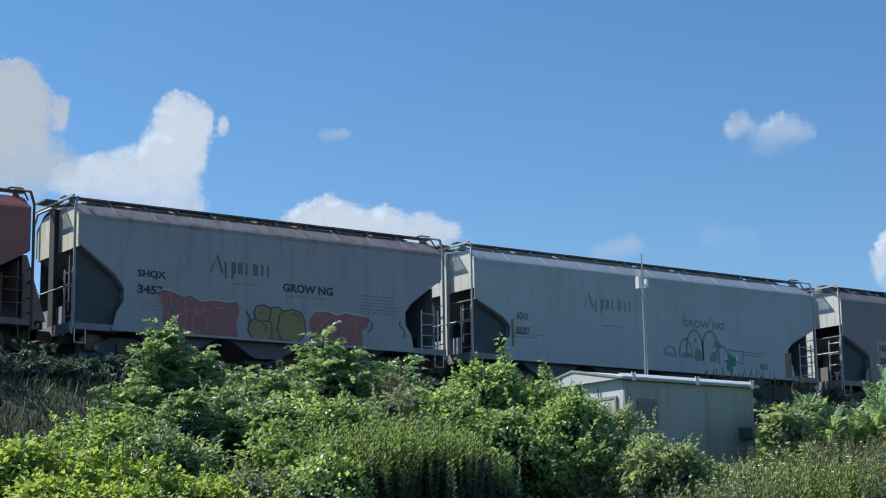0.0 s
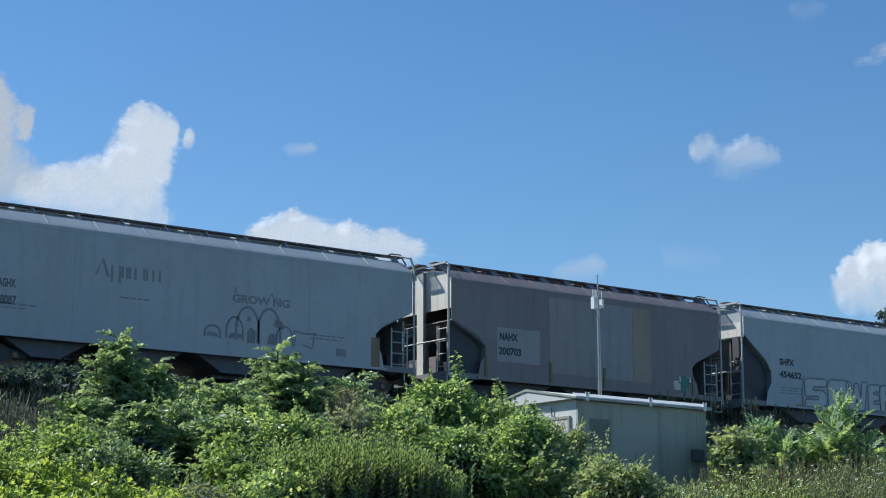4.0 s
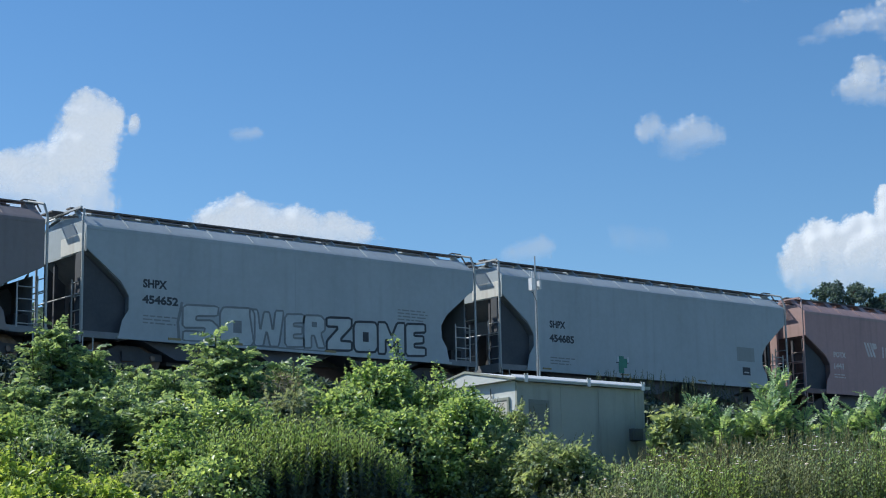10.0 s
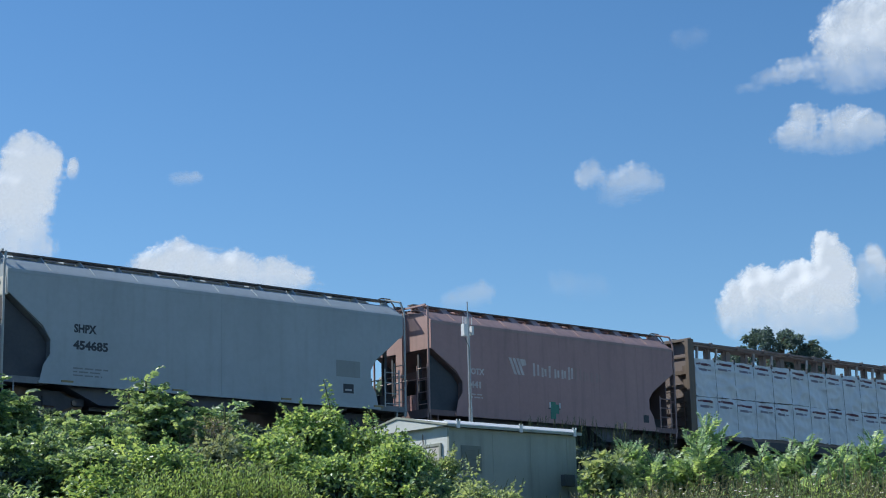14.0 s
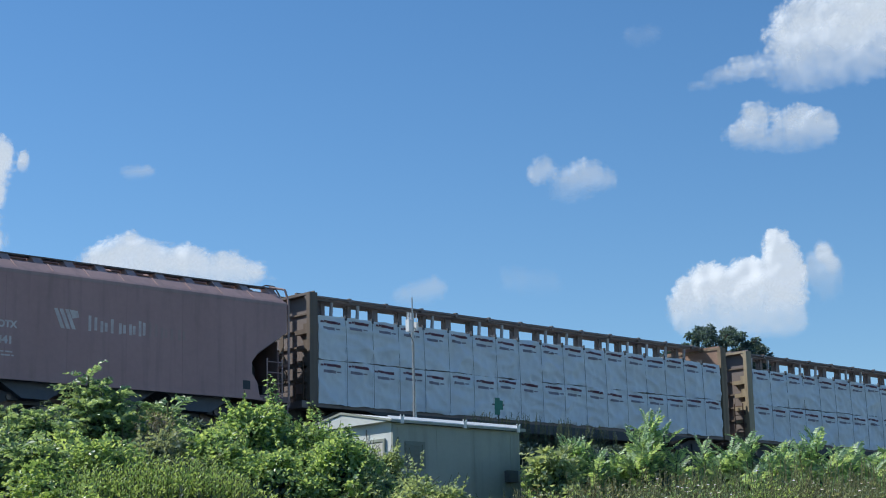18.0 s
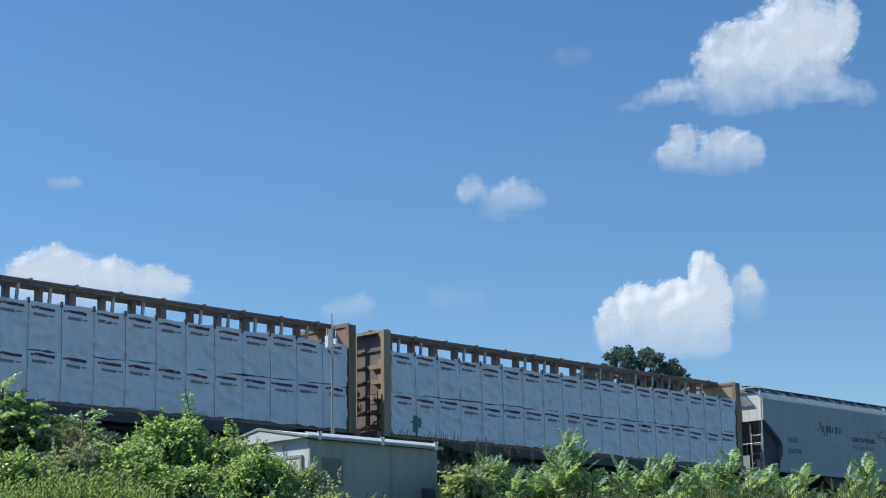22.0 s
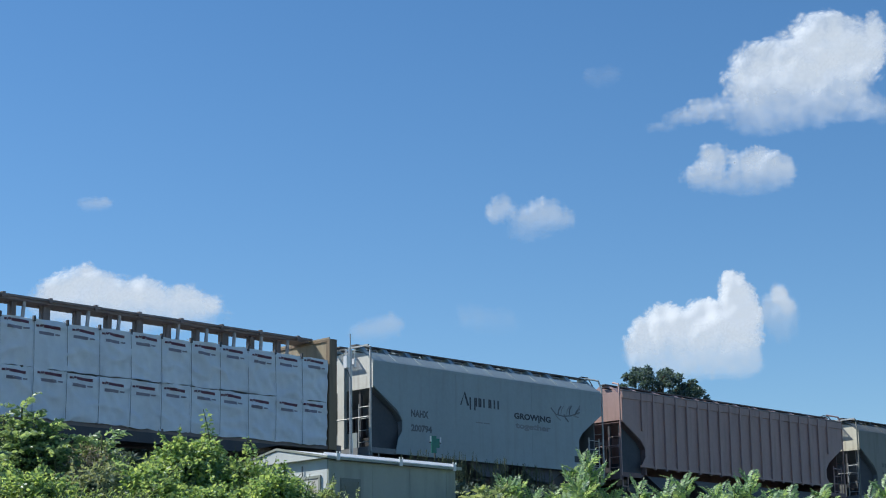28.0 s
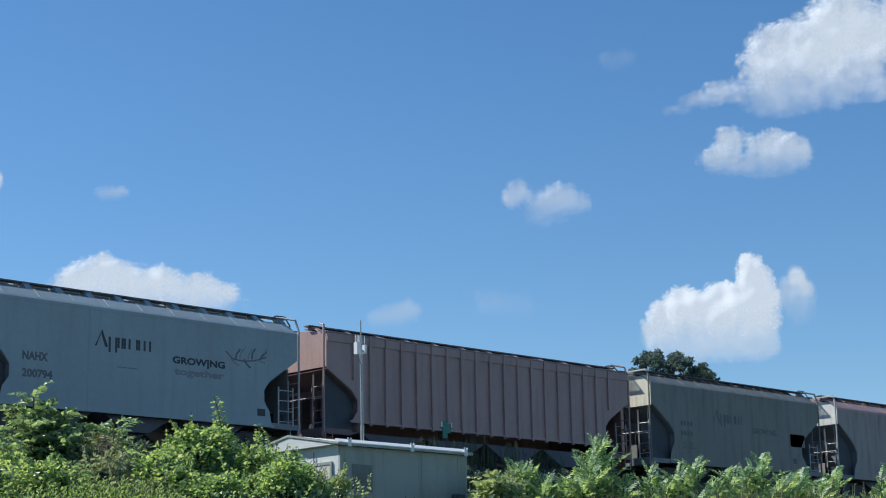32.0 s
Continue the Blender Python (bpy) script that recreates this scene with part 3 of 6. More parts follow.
LETTERS["E"] = [(0, 1), (1, 1), (1, 0.74), (0.45, 0.72), (0.45, 0.63), (0.9, 0.62), (0.9, 0.4), (0.45, 0.38), (0.45, 0.27), (1, 0.26), (1, 0), (0, 0)]
LETTERS["R"] = [(0, 1), (0.8, 1), (1, 0.85), (1, 0.55), (0.8, 0.45), (1, 0), (0.65, 0), (0.5, 0.38), (0.36, 0.38), (0.36, 0), (0, 0)]
LETTERS["Z"] = [(0, 1), (1, 1), (1, 0.72), (0.5, 0.3), (1, 0.28), (1, 0), (0, 0), (0, 0.28), (0.5, 0.72), (0, 0.72)]
LETTERS["M"] = [(0, 0), (0, 1), (0.3, 1), (0.5, 0.55), (0.7, 1), (1, 1), (1, 0), (0.72, 0), (0.72, 0.5), (0.5, 0.15), (0.28, 0.5), (0.28, 0)]


def box_letter(car, ch, x0, x1, z0, z1, fill, line, width, proud):
    """A spray-painted block letter: a pale body, a dark outline and a small counter."""
    pts = [(x0 + (x1 - x0) * u, z0 + (z1 - z0) * v + 0.05 * (u - 0.5)) for u, v in LETTERS[ch]]
    bm = bmesh.new()
    prism(bm, pts, "y", -SIDE - proud, -SIDE)
    part("spray_fill", bm, fill, car)
    soft = []
    for (ax, az), (bx, bz) in zip(pts, pts[1:] + pts[:1]):
        soft += [(ax * 0.88 + bx * 0.12, az * 0.88 + bz * 0.12), (ax * 0.12 + bx * 0.88, az * 0.12 + bz * 0.88)]
    ribbon(soft + soft[:1], width, line, car, proud + 0.005, "spray_outline")
    if ch in "0R":
        v = 0.5 if ch == "0" else 0.72
        w, h = (x1 - x0) * 0.12, (z1 - z0) * (0.16 if ch == "0" else 0.08)
        c, q = (x0 + x1) / 2, z0 + (z1 - z0) * v
        block(car, "spray_counter", c - w, c + w, q - h, q + h, line, proud + 0.005)


def bubble_letter(car, cx, cz, rx, rz, fill, line, seed, width=0.055, inner=2):
    pts = blob(cx, cz, rx, rz, seed)
    bm = bmesh.new()
    deep = 0.017 + 0.0045 * (seed % 5)
    prism(bm, pts, "y", -SIDE - deep, -SIDE)
    part("spray_fill", bm, fill, car)
    ribbon(pts + pts[:1], width, line, car, deep + 0.002)
    rnd = random.Random(seed + 7)
    for _ in range(inner):
        x0, z0 = cx + rnd.uniform(-0.4, 0.3) * rx, cz + rnd.uniform(-0.5, 0.5) * rz
        a = rnd.uniform(0, 6)
        ribbon([(x0 + 0.3 * rx * math.cos(a + k * 0.7), z0 + 0.3 * rz * math.sin(a + k * 0.7)) for k in range(6)], width * 0.8, line, car, deep + 0.003 + 0.0004 * _)


def build_hoppers():
    # red hopper at the head of what is seen
    a = hopper(15.9, 3.95, "bright red covered hopper car with dark running gear", RED_BRIGHT, RED_BRIGHT, RED_BRIGHT, RUST_STEEL, top=3.1)
    bm = bmesh.new()
    prism(bm, [(15.85, 3.05), (16.0, 3.05), (16.62, 1.12), (15.85, 1.12)], "y", -1.15, 1.3)
    part("slope_guard", bm, END_SHADE_RED, a, "dark sloping guard at the car's end")
    # weathered gray hopper with graffiti
    b = hopper(13.24, 21.35, "weathered gray covered hopper car with red and yellow graffiti", GRAY_DARK, RUSTY_GRAY, CREAM, bays=3, seams=4, top=3.5, style="board")
    sign(b, "SHQX", 1.95, 2.9, 2.60, 2.86, INK)
    sign(b, "3453", 1.95, 2.8, 2.12, 2.40, INK)
    wordmark(b, 4.41, 3.0, 1.88, 0.6, INK_MID)
    sign(b, "GROW NG", 7.02, 8.9, 2.58, 2.86, INK, label="dark slogan lettering with a lost letter")
    small_print(b, 5.2, 2.72, 1.2, 1, INK_GRAY)
    small_print(b, 7.1, 2.48, 1.6, 1, INK_GRAY)
    small_print(b, 9.91, 2.72, 1.6, 6, INK_GRAY)
    small_print(b, 2.0, 1.9, 1.1, 3, INK_GRAY)
    # red block piece, ochre bubble piece and a second red piece, drawn over with thin lines
    bm = bmesh.new()
    prism(bm, [(2.62, 2.22), (2.85, 2.3), (3.2, 2.24), (3.5, 2.12), (3.75, 2.2), (4.1, 2.02), (4.5, 2.1), (5.05, 2.06), (5.32, 2.12), (5.42, 1.9), (5.3, 1.4), (5.38, 0.98), (4.6, 1.0),
               (3.6, 1.02), (2.95, 1.06), (2.78, 1.3), (2.82, 1.7)], "y", -SIDE - 0.018, -SIDE)
    part("spray_fill", bm, SPRAY_RED, b, "faded red spray paint block")
    for i, pts in enumerate(([(2.7, 2.2), (2.85, 1.75), (3.0, 1.62), (3.1, 1.1)], [(3.05, 2.22), (3.1, 1.8), (3.35, 1.6), (3.2, 1.08)], [(2.8, 1.62), (3.1, 1.52), (3.5, 1.62)], [(3.55, 2.1), (3.6, 1.5), (3.5, 1.06)],
                             [(3.75, 2.15), (4.0, 1.75), (3.8, 1.5), (3.85, 1.1), (4.1, 1.08)], [(4.2, 2.02), (4.15, 1.6), (4.35, 1.4), (4.3, 1.06)], [(4.5, 2.05), (4.75, 1.7), (4.55, 1.55), (4.7, 1.3)],
                             [(4.9, 2.02), (5.1, 1.75), (4.95, 1.5), (5.25, 1.3), (5.0, 1.1)], [(3.5, 1.75), (4.0, 1.68), (4.5, 1.78)], [(4.6, 1.9), (5.3, 1.85)])):
        ribbon(pts, 0.032, SPRAY_LINE, b, 0.020 + 0.0004 * i)
    rim = [(2.6, 2.24), (2.85, 2.33), (3.2, 2.27), (3.5, 2.15), (3.75, 2.23), (4.1, 2.05), (4.5, 2.13), (5.05, 2.09), (5.36, 2.15)]
    ribbon(rim, 0.04, SPRAY_PALE, b, 0.0245)
    ribbon([(5.36, 2.15), (5.45, 1.9), (5.33, 1.4), (5.4, 0.98)], 0.04, SPRAY_LINE, b, 0.0247)
    for i, (cx, cz, rx, rz) in enumerate(((6.2, 1.3, 0.42, 0.36), (6.28, 1.82, 0.3, 0.26), (6.8, 1.52, 0.34, 0.52), (7.35, 1.5, 0.5, 0.52))):
        bubble_letter(b, cx, cz, rx, rz, SPRAY_YELLOW, SPRAY_DARK, i + 13, 0.05, 1)
    ribbon([(5.7, 1.85), (5.85, 1.6), (5.75, 1.45)], 0.06, SPRAY_DARK, b, 0.02)
    bm = bmesh.new()
    prism(bm, [(8.02, 1.1), (8.0, 1.75), (8.2, 2.0), (8.7, 2.05), (9.05, 1.95), (9.35, 2.05), (9.9, 2.0), (10.3, 1.95), (10.25, 1.7), (10.0, 1.5), (10.05, 1.05), (9.2, 1.0), (8.5, 1.02)], "y", -SIDE - 0.018, -SIDE)
    part("spray_fill", bm, SPRAY_RED, b, "faded red spray paint block")
    for i, pts in enumerate(([(8.1, 1.15), (8.08, 1.75), (8.3, 1.95), (8.55, 1.9), (8.5, 1.6), (8.3, 1.5), (8.35, 1.1)], [(8.65, 1.75), (8.85, 1.95), (9.05, 1.75), (8.95, 1.45), (8.72, 1.5), (8.65, 1.75)], [(8.9, 1.45), (8.85, 1.1), (9.1, 1.05)],
                             [(9.2, 2.0), (9.25, 1.5), (9.2, 1.1)], [(9.35, 1.8), (9.55, 1.9), (9.65, 1.7), (9.45, 1.6), (9.35, 1.8)], [(9.75, 1.95), (9.8, 1.4), (9.95, 1.1)])):
        ribbon(pts, 0.032, SPRAY_LINE, b, 0.020 + 0.0004 * i)
    ribbon([(7.98, 1.1), (7.97, 1.76), (8.18, 2.03), (8.7, 2.09), (9.05, 1.98), (9.35, 2.08), (9.9, 2.03), (10.36, 1.97), (10.28, 1.7)], 0.045, SPRAY_PALE, b, 0.0245)
    ribbon([(10.25 + 0.18 * math.sin(q), 1.5 + 0.13 * q) for q in range(5)], 0.05, SPRAY_DARK, b, 0.02)
    ribbon([(11.6 + 0.12 * math.sin(q * 1.4), 1.4 + 0.14 * q) for q in range(5)], 0.05, SPRAY_DARK, b, 0.02)
    # long light gray hopper
    c = hopper(16.69, 35.98, "long light gray covered hopper car with faded black graffiti", GRAY_PALE, GRAY_PALE, PANEL_WHITE, bays=4, seams=3, top=3.0, style="board")
    wordmark(c, 4.84, 3.02, 2.0, 0.58, INK_GRAY)
    sign(c, "GROW NG", 9.64, 11.78, 2.66, 2.94, INK_GRAY)
    sign(c, "AGHX", 1.78, 2.34, 2.36, 2.63, INK_MID)
    sign(c, "88087", 1.74, 2.38, 1.85, 2.13, INK_MID)
    block(c, "paint_patch", 1.56, 1.66, 1.4, 2.36, YELLOW_BROWN, 0.016, "ochre upright mark")
    small_print(c, 1.6, 1.9, 1.4, 2, INK_GRAY)
    small_print(c, 5.7, 2.45, 1.2, 1, INK_GRAY)
    small_print(c, 12.6, 1.9, 1.4, 2, INK_GRAY)
    # faded throw-up: arches with dark feet, between a dome and a flag shape
    for cx, rx, z0, zt, w in ((10.22, 0.42, 1.45, 2.56, 0.085), (11.02, 0.42, 1.42, 2.58, 0.09), (8.95, 0.28, 1.5, 1.86, 0.07), (9.75, 0.3, 1.5, 2.2, 0.06), (11.6, 0.3, 1.5, 2.05, 0.06)):
        ribbon([(cx - rx, z0)] + [(cx - rx * math.cos(a * math.pi / 9), z0 + (zt - z0) * (0.35 + 0.65 * math.sin(a * math.pi / 9))) for a in range(10)] + [(cx + rx, z0 - 0.05)], w, INK_GRAY if w > 0.08 else SPRAY_MID, c, 0.02)
    for i, pts in enumerate(([(8.72, 1.52), (9.2, 1.5), (9.1, 1.62), (8.8, 1.66)], [(9.5, 1.5), (10.05, 1.52), (10.0, 1.66), (9.62, 1.68)], [(10.2, 1.4), (10.5, 1.4), (10.52, 1.78), (10.36, 1.92), (10.22, 1.8)],
                             [(10.95, 1.42), (11.35, 1.42), (11.3, 1.74), (11.12, 1.8), (11.0, 1.7)], [(11.2, 2.0), (11.6, 1.95), (11.5, 2.2), (11.25, 2.25)], [(10.2, 2.1), (10.32, 2.1), (10.32, 2.25), (10.22, 2.25)])):
        bm = bmesh.new()
        prism(bm, pts, "y", -SIDE - 0.018, -SIDE)
        part("spray_fill", bm, SPRAY_MID if i % 3 else INK_GRAY, c)
    ribbon([(11.95, 1.95), (12.35, 1.88), (12.8, 1.92), (12.72, 1.7), (12.66, 1.42), (12.3, 1.5)], 0.05, SPRAY_MID, c, 0.02)
    ribbon([(11.95, 1.95), (12.02, 1.7), (11.95, 1.4)], 0.045, SPRAY_MID, c, 0.02)
    ribbon([(9.7, 2.95), (9.76, 3.15), (9.8, 2.98)], 0.04, INK_GRAY, c, 0.02)
    ribbon([(11.05, 2.98), (11.1, 3.12), (11.14, 2.96)], 0.04, INK_GRAY, c, 0.02)
    block(c, "placard", 13.6, 14.0, 1.25, 1.5, INK_GRAY, 0.02)
    block(c, "paint_patch", 15.0, 15.35, 1.0, 2.0, YELLOW_BROWN, 0.014, "ochre rusty patch")
    # brown hopper with repainted patches
    d = hopper(13.1, 54.35, "brown covered hopper car with gray repainted patches", BROWN, BROWN, PANEL_WHITE, RAIL_PALE, bays=3, seams=4, top=2.95, style="board", wide=0.25)
    block(d, "paint_patch", 4.42, 6.56, 1.38, 4.15, PATCH_D, 0.02, "brownish gray repainted patch")
    block(d, "paint_patch", 6.58, 8.5, 1.36, 4.15, PATCH_B, 0.02, "gray repainted patch")
    block(d, "paint_patch", 8.52, 9.43, 1.36, 4.15, PATCH_C, 0.02, "ochre repainted patch")
    block(d, "paint_patch", 2.0, 3.98, 1.62, 2.84, PATCH_A, 0.02, "gray patch behind the car number")
    sign(d, "NAHX", 2.12, 2.95, 2.38, 2.66, INK, 0.026)
    sign(d, "200703", 2.08, 3.1, 1.86, 2.14, INK, 0.026)
    for px in (1.45, 4.42, 7.0, 11.55):
        block(d, "post", px, px + 0.1, 1.02, 1.75, YELLOW_STEEL, 0.06, "worn yellow post")
    block(d, "placard", 10.6, 11.1, 1.2, 1.55, INK_WHITE, 0.02)
    # two light gray hoppers alike
    e = hopper(15.44, 68.84, "blue-gray covered hopper car with a large letter graffiti", GRAY_BLUE, GRAY_BLUE, PANEL_WHITE, bays=3, seams=1, style="sheet")
    sign(e, "SHPX", 1.99, 2.85, 2.60, 2.88, INK)
    sign(e, "454652", 1.97, 3.26, 2.10, 2.38, INK)
    small_print(e, 2.0, 1.74, 1.2, 3, INK_GRAY)
    small_print(e, 12.0, 2.72, 1.3, 4, INK_GRAY)
    for ch, x0, x1, z0, z1 in (("5", 3.42, 4.78, 1.04, 2.2), ("0", 4.8, 6.15, 0.98, 2.24), ("W", 5.9, 7.3, 1.05, 2.25), ("E", 7.3, 8.1, 1.1, 2.2), ("R", 8.05, 8.95, 1.12, 2.22),
                               ("Z", 8.98, 10.05, 1.1, 2.22), ("0", 10.1, 11.15, 1.12, 2.16), ("M", 11.12, 12.35, 1.12, 2.22), ("E", 12.3, 13.24, 1.12, 2.25)):
        late = x0 > 8.96
        box_letter(e, ch, x0, x1 - 0.03, z0, z1, SPRAY_FILL, INK if late else SPRAY_MID, 0.085 if late else 0.07, 0.014 + 0.001 * int(x0 * 10 % 7))
    ribbon([(3.3, 1.0), (3.25, 1.6), (3.4, 2.25)], 0.1, SPRAY_MID, e, 0.018)
    ribbon([(5.75, 0.98), (6.2, 1.05), (7.4, 1.02), (9.0, 1.02)], 0.07, SPRAY_MID, e, 0.016)
    for px in (2.9, 5.2, 8.9):
        block(e, "reflector", px, px + 0.45, 1.0, 1.08, SPRAY_YELLOW, 0.045)
    f = hopper(15.58, 85.64, "clean blue-gray covered hopper car with black numbers", GRAY_BLUE, GRAY_BLUE, PANEL_WHITE, bays=3, seams=1, style="sheet", see_through=True)
    block(f, "paint_patch", 12.55, 13.6, 1.98, 2.56, GRAY_DIM, 0.014, "dull gray repainted patch")
    sign(f, "SHPX", 2.30, 3.1, 2.59, 2.87, INK)
    sign(f, "454685", 2.28, 3.52, 2.06, 2.36, INK)
    small_print(f, 2.3, 1.5, 1.2, 3, INK_GRAY)
    for px in (1.9, 5.9, 10.2, 14.2):
        block(f, "reflector", px, px + 0.4, 1.0, 1.07, SPRAY_YELLOW, 0.055)
    block(f, "placard", 12.85, 13.3, 1.42, 1.74, INK, 0.02)
    block(f, "placard_text", 12.92, 13.22, 1.5, 1.56, RAIL_PALE, 0.024)
    # faded red hopper
    g = hopper(13.08, 102.54, "faded red covered hopper car with a pale emblem", RED, PINKISH, PINKISH, PINKISH, bays=3, seams=5, top=3.35, style="board", wide=0.3)
    bm = bmesh.new()
    for i in range(3):
        prism(bm, [(3.86 + 0.2 * i, 3.3), (3.99 + 0.2 * i, 3.3), (4.26 + 0.2 * i, 2.68), (4.13 + 0.2 * i, 2.68)], "y", -SIDE - 0.016, -SIDE)
    prism(bm, [(4.42, 3.3), (4.72, 3.28), (4.78, 3.08), (4.54, 3.02)], "y", -SIDE - 0.016, -SIDE)
    part("emblem", bm, INK_WHITE, g)
    k = 5.12
    for i, (u, hh) in enumerate(((0.32, 0.5), (0.26, 0.36), (0.18, 0.46), (0.26, 0.36), (0.24, 0.36), (0.26, 0.5), (0.34, 0.5), (0.26, 0.36), (0.18, 0.36), (0.28, 0.36))):
        bm = bmesh.new()
        mat = INK_WHITE if i < 6 else PINKISH
        box(bm, k, k + 0.1, -SIDE - 0.016, -SIDE, 2.68, 2.68 + hh)
        if u > 0.2:
            box(bm, k + u - 0.1, k + u, -SIDE - 0.016, -SIDE, 2.72, 2.68 + hh - 0.04)
        part("mark", bm, mat, g)
        k += u + 0.125
    sign(g, "POTX", 1.77, 2.6, 2.52, 2.76, INK_WHITE)
    sign(g, "1441", 1.77, 2.4, 2.02, 2.27, INK_WHITE)
    small_print(g, 1.77, 1.8, 0.7, 2, INK_WHITE)
    block(g, "placard", 11.2, 11.5, 1.25, 1.55, INK, 0.02)
    # gray hopper with a slogan
    j = hopper(13.16, 166.47, "gray covered hopper car with a dark slogan and scribbles", GRAY_LIGHT, GRAY_LIGHT, PANEL_WHITE, bays=3, seams=2, top=3.4, style="board", wide=0.2)
    sign(j, "NAHX", 1.95, 2.88, 2.40, 2.68, INK_MID)
    sign(j, "200794", 1.95, 3.06, 1.84, 2.12, INK_MID)
    wordmark(j, 4.62, 3.1, 1.97, 0.56, INK)
    sign(j, "GROW|NG", 7.71, 9.92, 2.74, 3.06, INK, label="dark slogan lettering")
    sign(j, "together", 7.78, 9.9, 2.36, 2.68, INK_GRAY)
    small_print(j, 5.5, 2.5, 1.0, 1, INK_GRAY)
    rnd = random.Random(5)
    # a faded spray of leaves on a stem
    ribbon([(9.95, 3.45), (10.25, 3.2), (10.7, 3.16), (11.2, 3.22), (11.75, 3.4)], 0.05, INK_MID, j, 0.018)
    for i in range(9):
        x0, a = 10.2 + 0.18 * i, rnd.uniform(0.4, 1.6) * (1 if i % 3 else -0.6)
        z0 = 3.2 + 0.012 * i
        p = [(x0, z0), (x0 + 0.2 * math.cos(a), z0 + 0.2 * math.sin(a)), (x0 + 0.4 * math.cos(a * 0.8), z0 + 0.42 * math.sin(a * 0.8))]
        ribbon(p, 0.07 if i % 2 else 0.045, INK_MID if i % 2 else INK_GRAY, j, 0.019 + 0.0005 * i)
    block(j, "placard", 11.35, 11.7, 1.3, 1.55, INK, 0.02)
    # ribbed hopper
    k = hopper(17.01, 181.01, "long faded oxide-red hopper car with upright side ribs", PINKISH, PINKISH, PINKISH, PINKISH, bays=4, seams=9, low=1.4, top=3.3, wide=0.2, bz=4.92)
    for s in (-1, 1):
        part("top_chord", boxes((0.02, 16.99, min(s * 1.58, s * 1.66), max(s * 1.58, s * 1.66), 4.29, 4.6)), PINKISH, k)
        part("chord_cap", boxes((0.0, 17.01, min(s * 1.5, s * 1.68), max(s * 1.5, s * 1.68), 4.605, 4.65)), BROWN, k)
    for i in range(19):
        px = 1.3 + (17.01 - 2.6) * i / 18
        block(k, "side_rib", px - 0.05, px + 0.05, 2.95 if i in (0, 18) else 1.3, 4.598, PINKISH, 0.1)
    # olive-gray hopper with a cream end
    m = hopper(12.72, 199.62, "grimy olive-gray covered hopper car with a cream end panel", TAN_GRAY, TAN_GRAY, CREAM, bays=3, seams=4, top=3.5, style="board")
    wordmark(m, 4.4, 2.95, 1.9, 0.62, INK_FADED)
    for z in (2.2, 2.64):
        for i in range(4):
            block(m, "number_mark", 2.0 + 0.22 * i, 2.15 + 0.22 * i, z, z + 0.2, INK_FADED, 0.014, "faded number, too worn to read")
    small_print(m, 2.1, 1.9, 0.8, 3, INK_FADED)
    sign(m, "GROW NG", 7.3, 9.2, 2.62, 2.88, INK_FADED)
    block(m, "paint_patch", 10.3, 11.5, 2.2, 2.8, OLIVE_DIM, 0.012, "dull repainted patch")
    block(m, "placard", 10.45, 10.75, 1.4, 1.64, INK_FADED, 0.02)
    for car, xs, mat in ((m, (1.7, 3.55, 5.6, 7.25, 8.9, 10.6), OLIVE_DIM), (b, (2.3, 4.1, 6.4, 8.2, 10.3), RUST_STREAK), (e, (4.6, 7.9, 11.2), GRAY_DIM)):
        for x0 in xs:
            z1, w = rnd.uniform(2.9, 3.7), rnd.uniform(0.04, 0.1)
            ribbon([(x0, 4.3), (x0 + 0.03, (4.3 + z1) / 2), (x0 - 0.02, z1)], w, mat, car, 0.008, "drip_stain")
    hopper(15.5, 214.05, "gray and rust-stained covered hopper car with a white end panel", RUSTY_GRAY, PINKISH, PANEL_WHITE, bays=3, seams=4, style="board")


PATCH_A = car_paint("gray repaint", (0.385, 0.385, 0.38), (0.22, 0.19, 0.18), 0.4)
PATCH_B = car_paint("cool gray repaint", (0.345, 0.355, 0.365), (0.20, 0.17, 0.15), 0.55)
PATCH_D = car_paint("brownish gray repaint", (0.345, 0.32, 0.295), (0.19, 0.15, 0.12), 0.55)
PATCH_C = car_paint("brownish repaint", (0.40, 0.32, 0.25), (0.18, 0.13, 0.10), 0.5)
GRAY_DIM = car_paint("dull gray repaint", (0.31, 0.34, 0.335), amount=0.2)
OLIVE_DIM = car_paint("dark olive-gray dirt", (0.165, 0.168, 0.15), (0.09, 0.08, 0.07), 0.5)
RUST_STREAK = car_paint("brownish drip stain", (0.24, 0.235, 0.235), (0.14, 0.11, 0.10), 0.5)
INK_FADED = surface("faded dark lettering", (0.115, 0.12, 0.115), (0.15, 0.155, 0.15), 0.7)
INK_MID = surface("worn dark lettering", (0.10, 0.11, 0.12), (0.16, 0.17, 0.18), 0.6)
SPRAY_MID = surface("gray spray paint", (0.17, 0.19, 0.20), (0.25, 0.27, 0.28), 0.6)
SPRAY_FILL = surface("pale gray spray fill", (0.55, 0.60, 0.61), (0.45, 0.50, 0.51), 0.6, 0, 2.5)
YELLOW_BROWN = car_paint("ochre-brown paint", (0.27, 0.185, 0.10), amount=0.5)
RUSTY_GRAY = car_paint("rust-stained gray paint", (0.34, 0.30, 0.28), (0.16, 0.07, 0.04), 0.8)
build_hoppers()


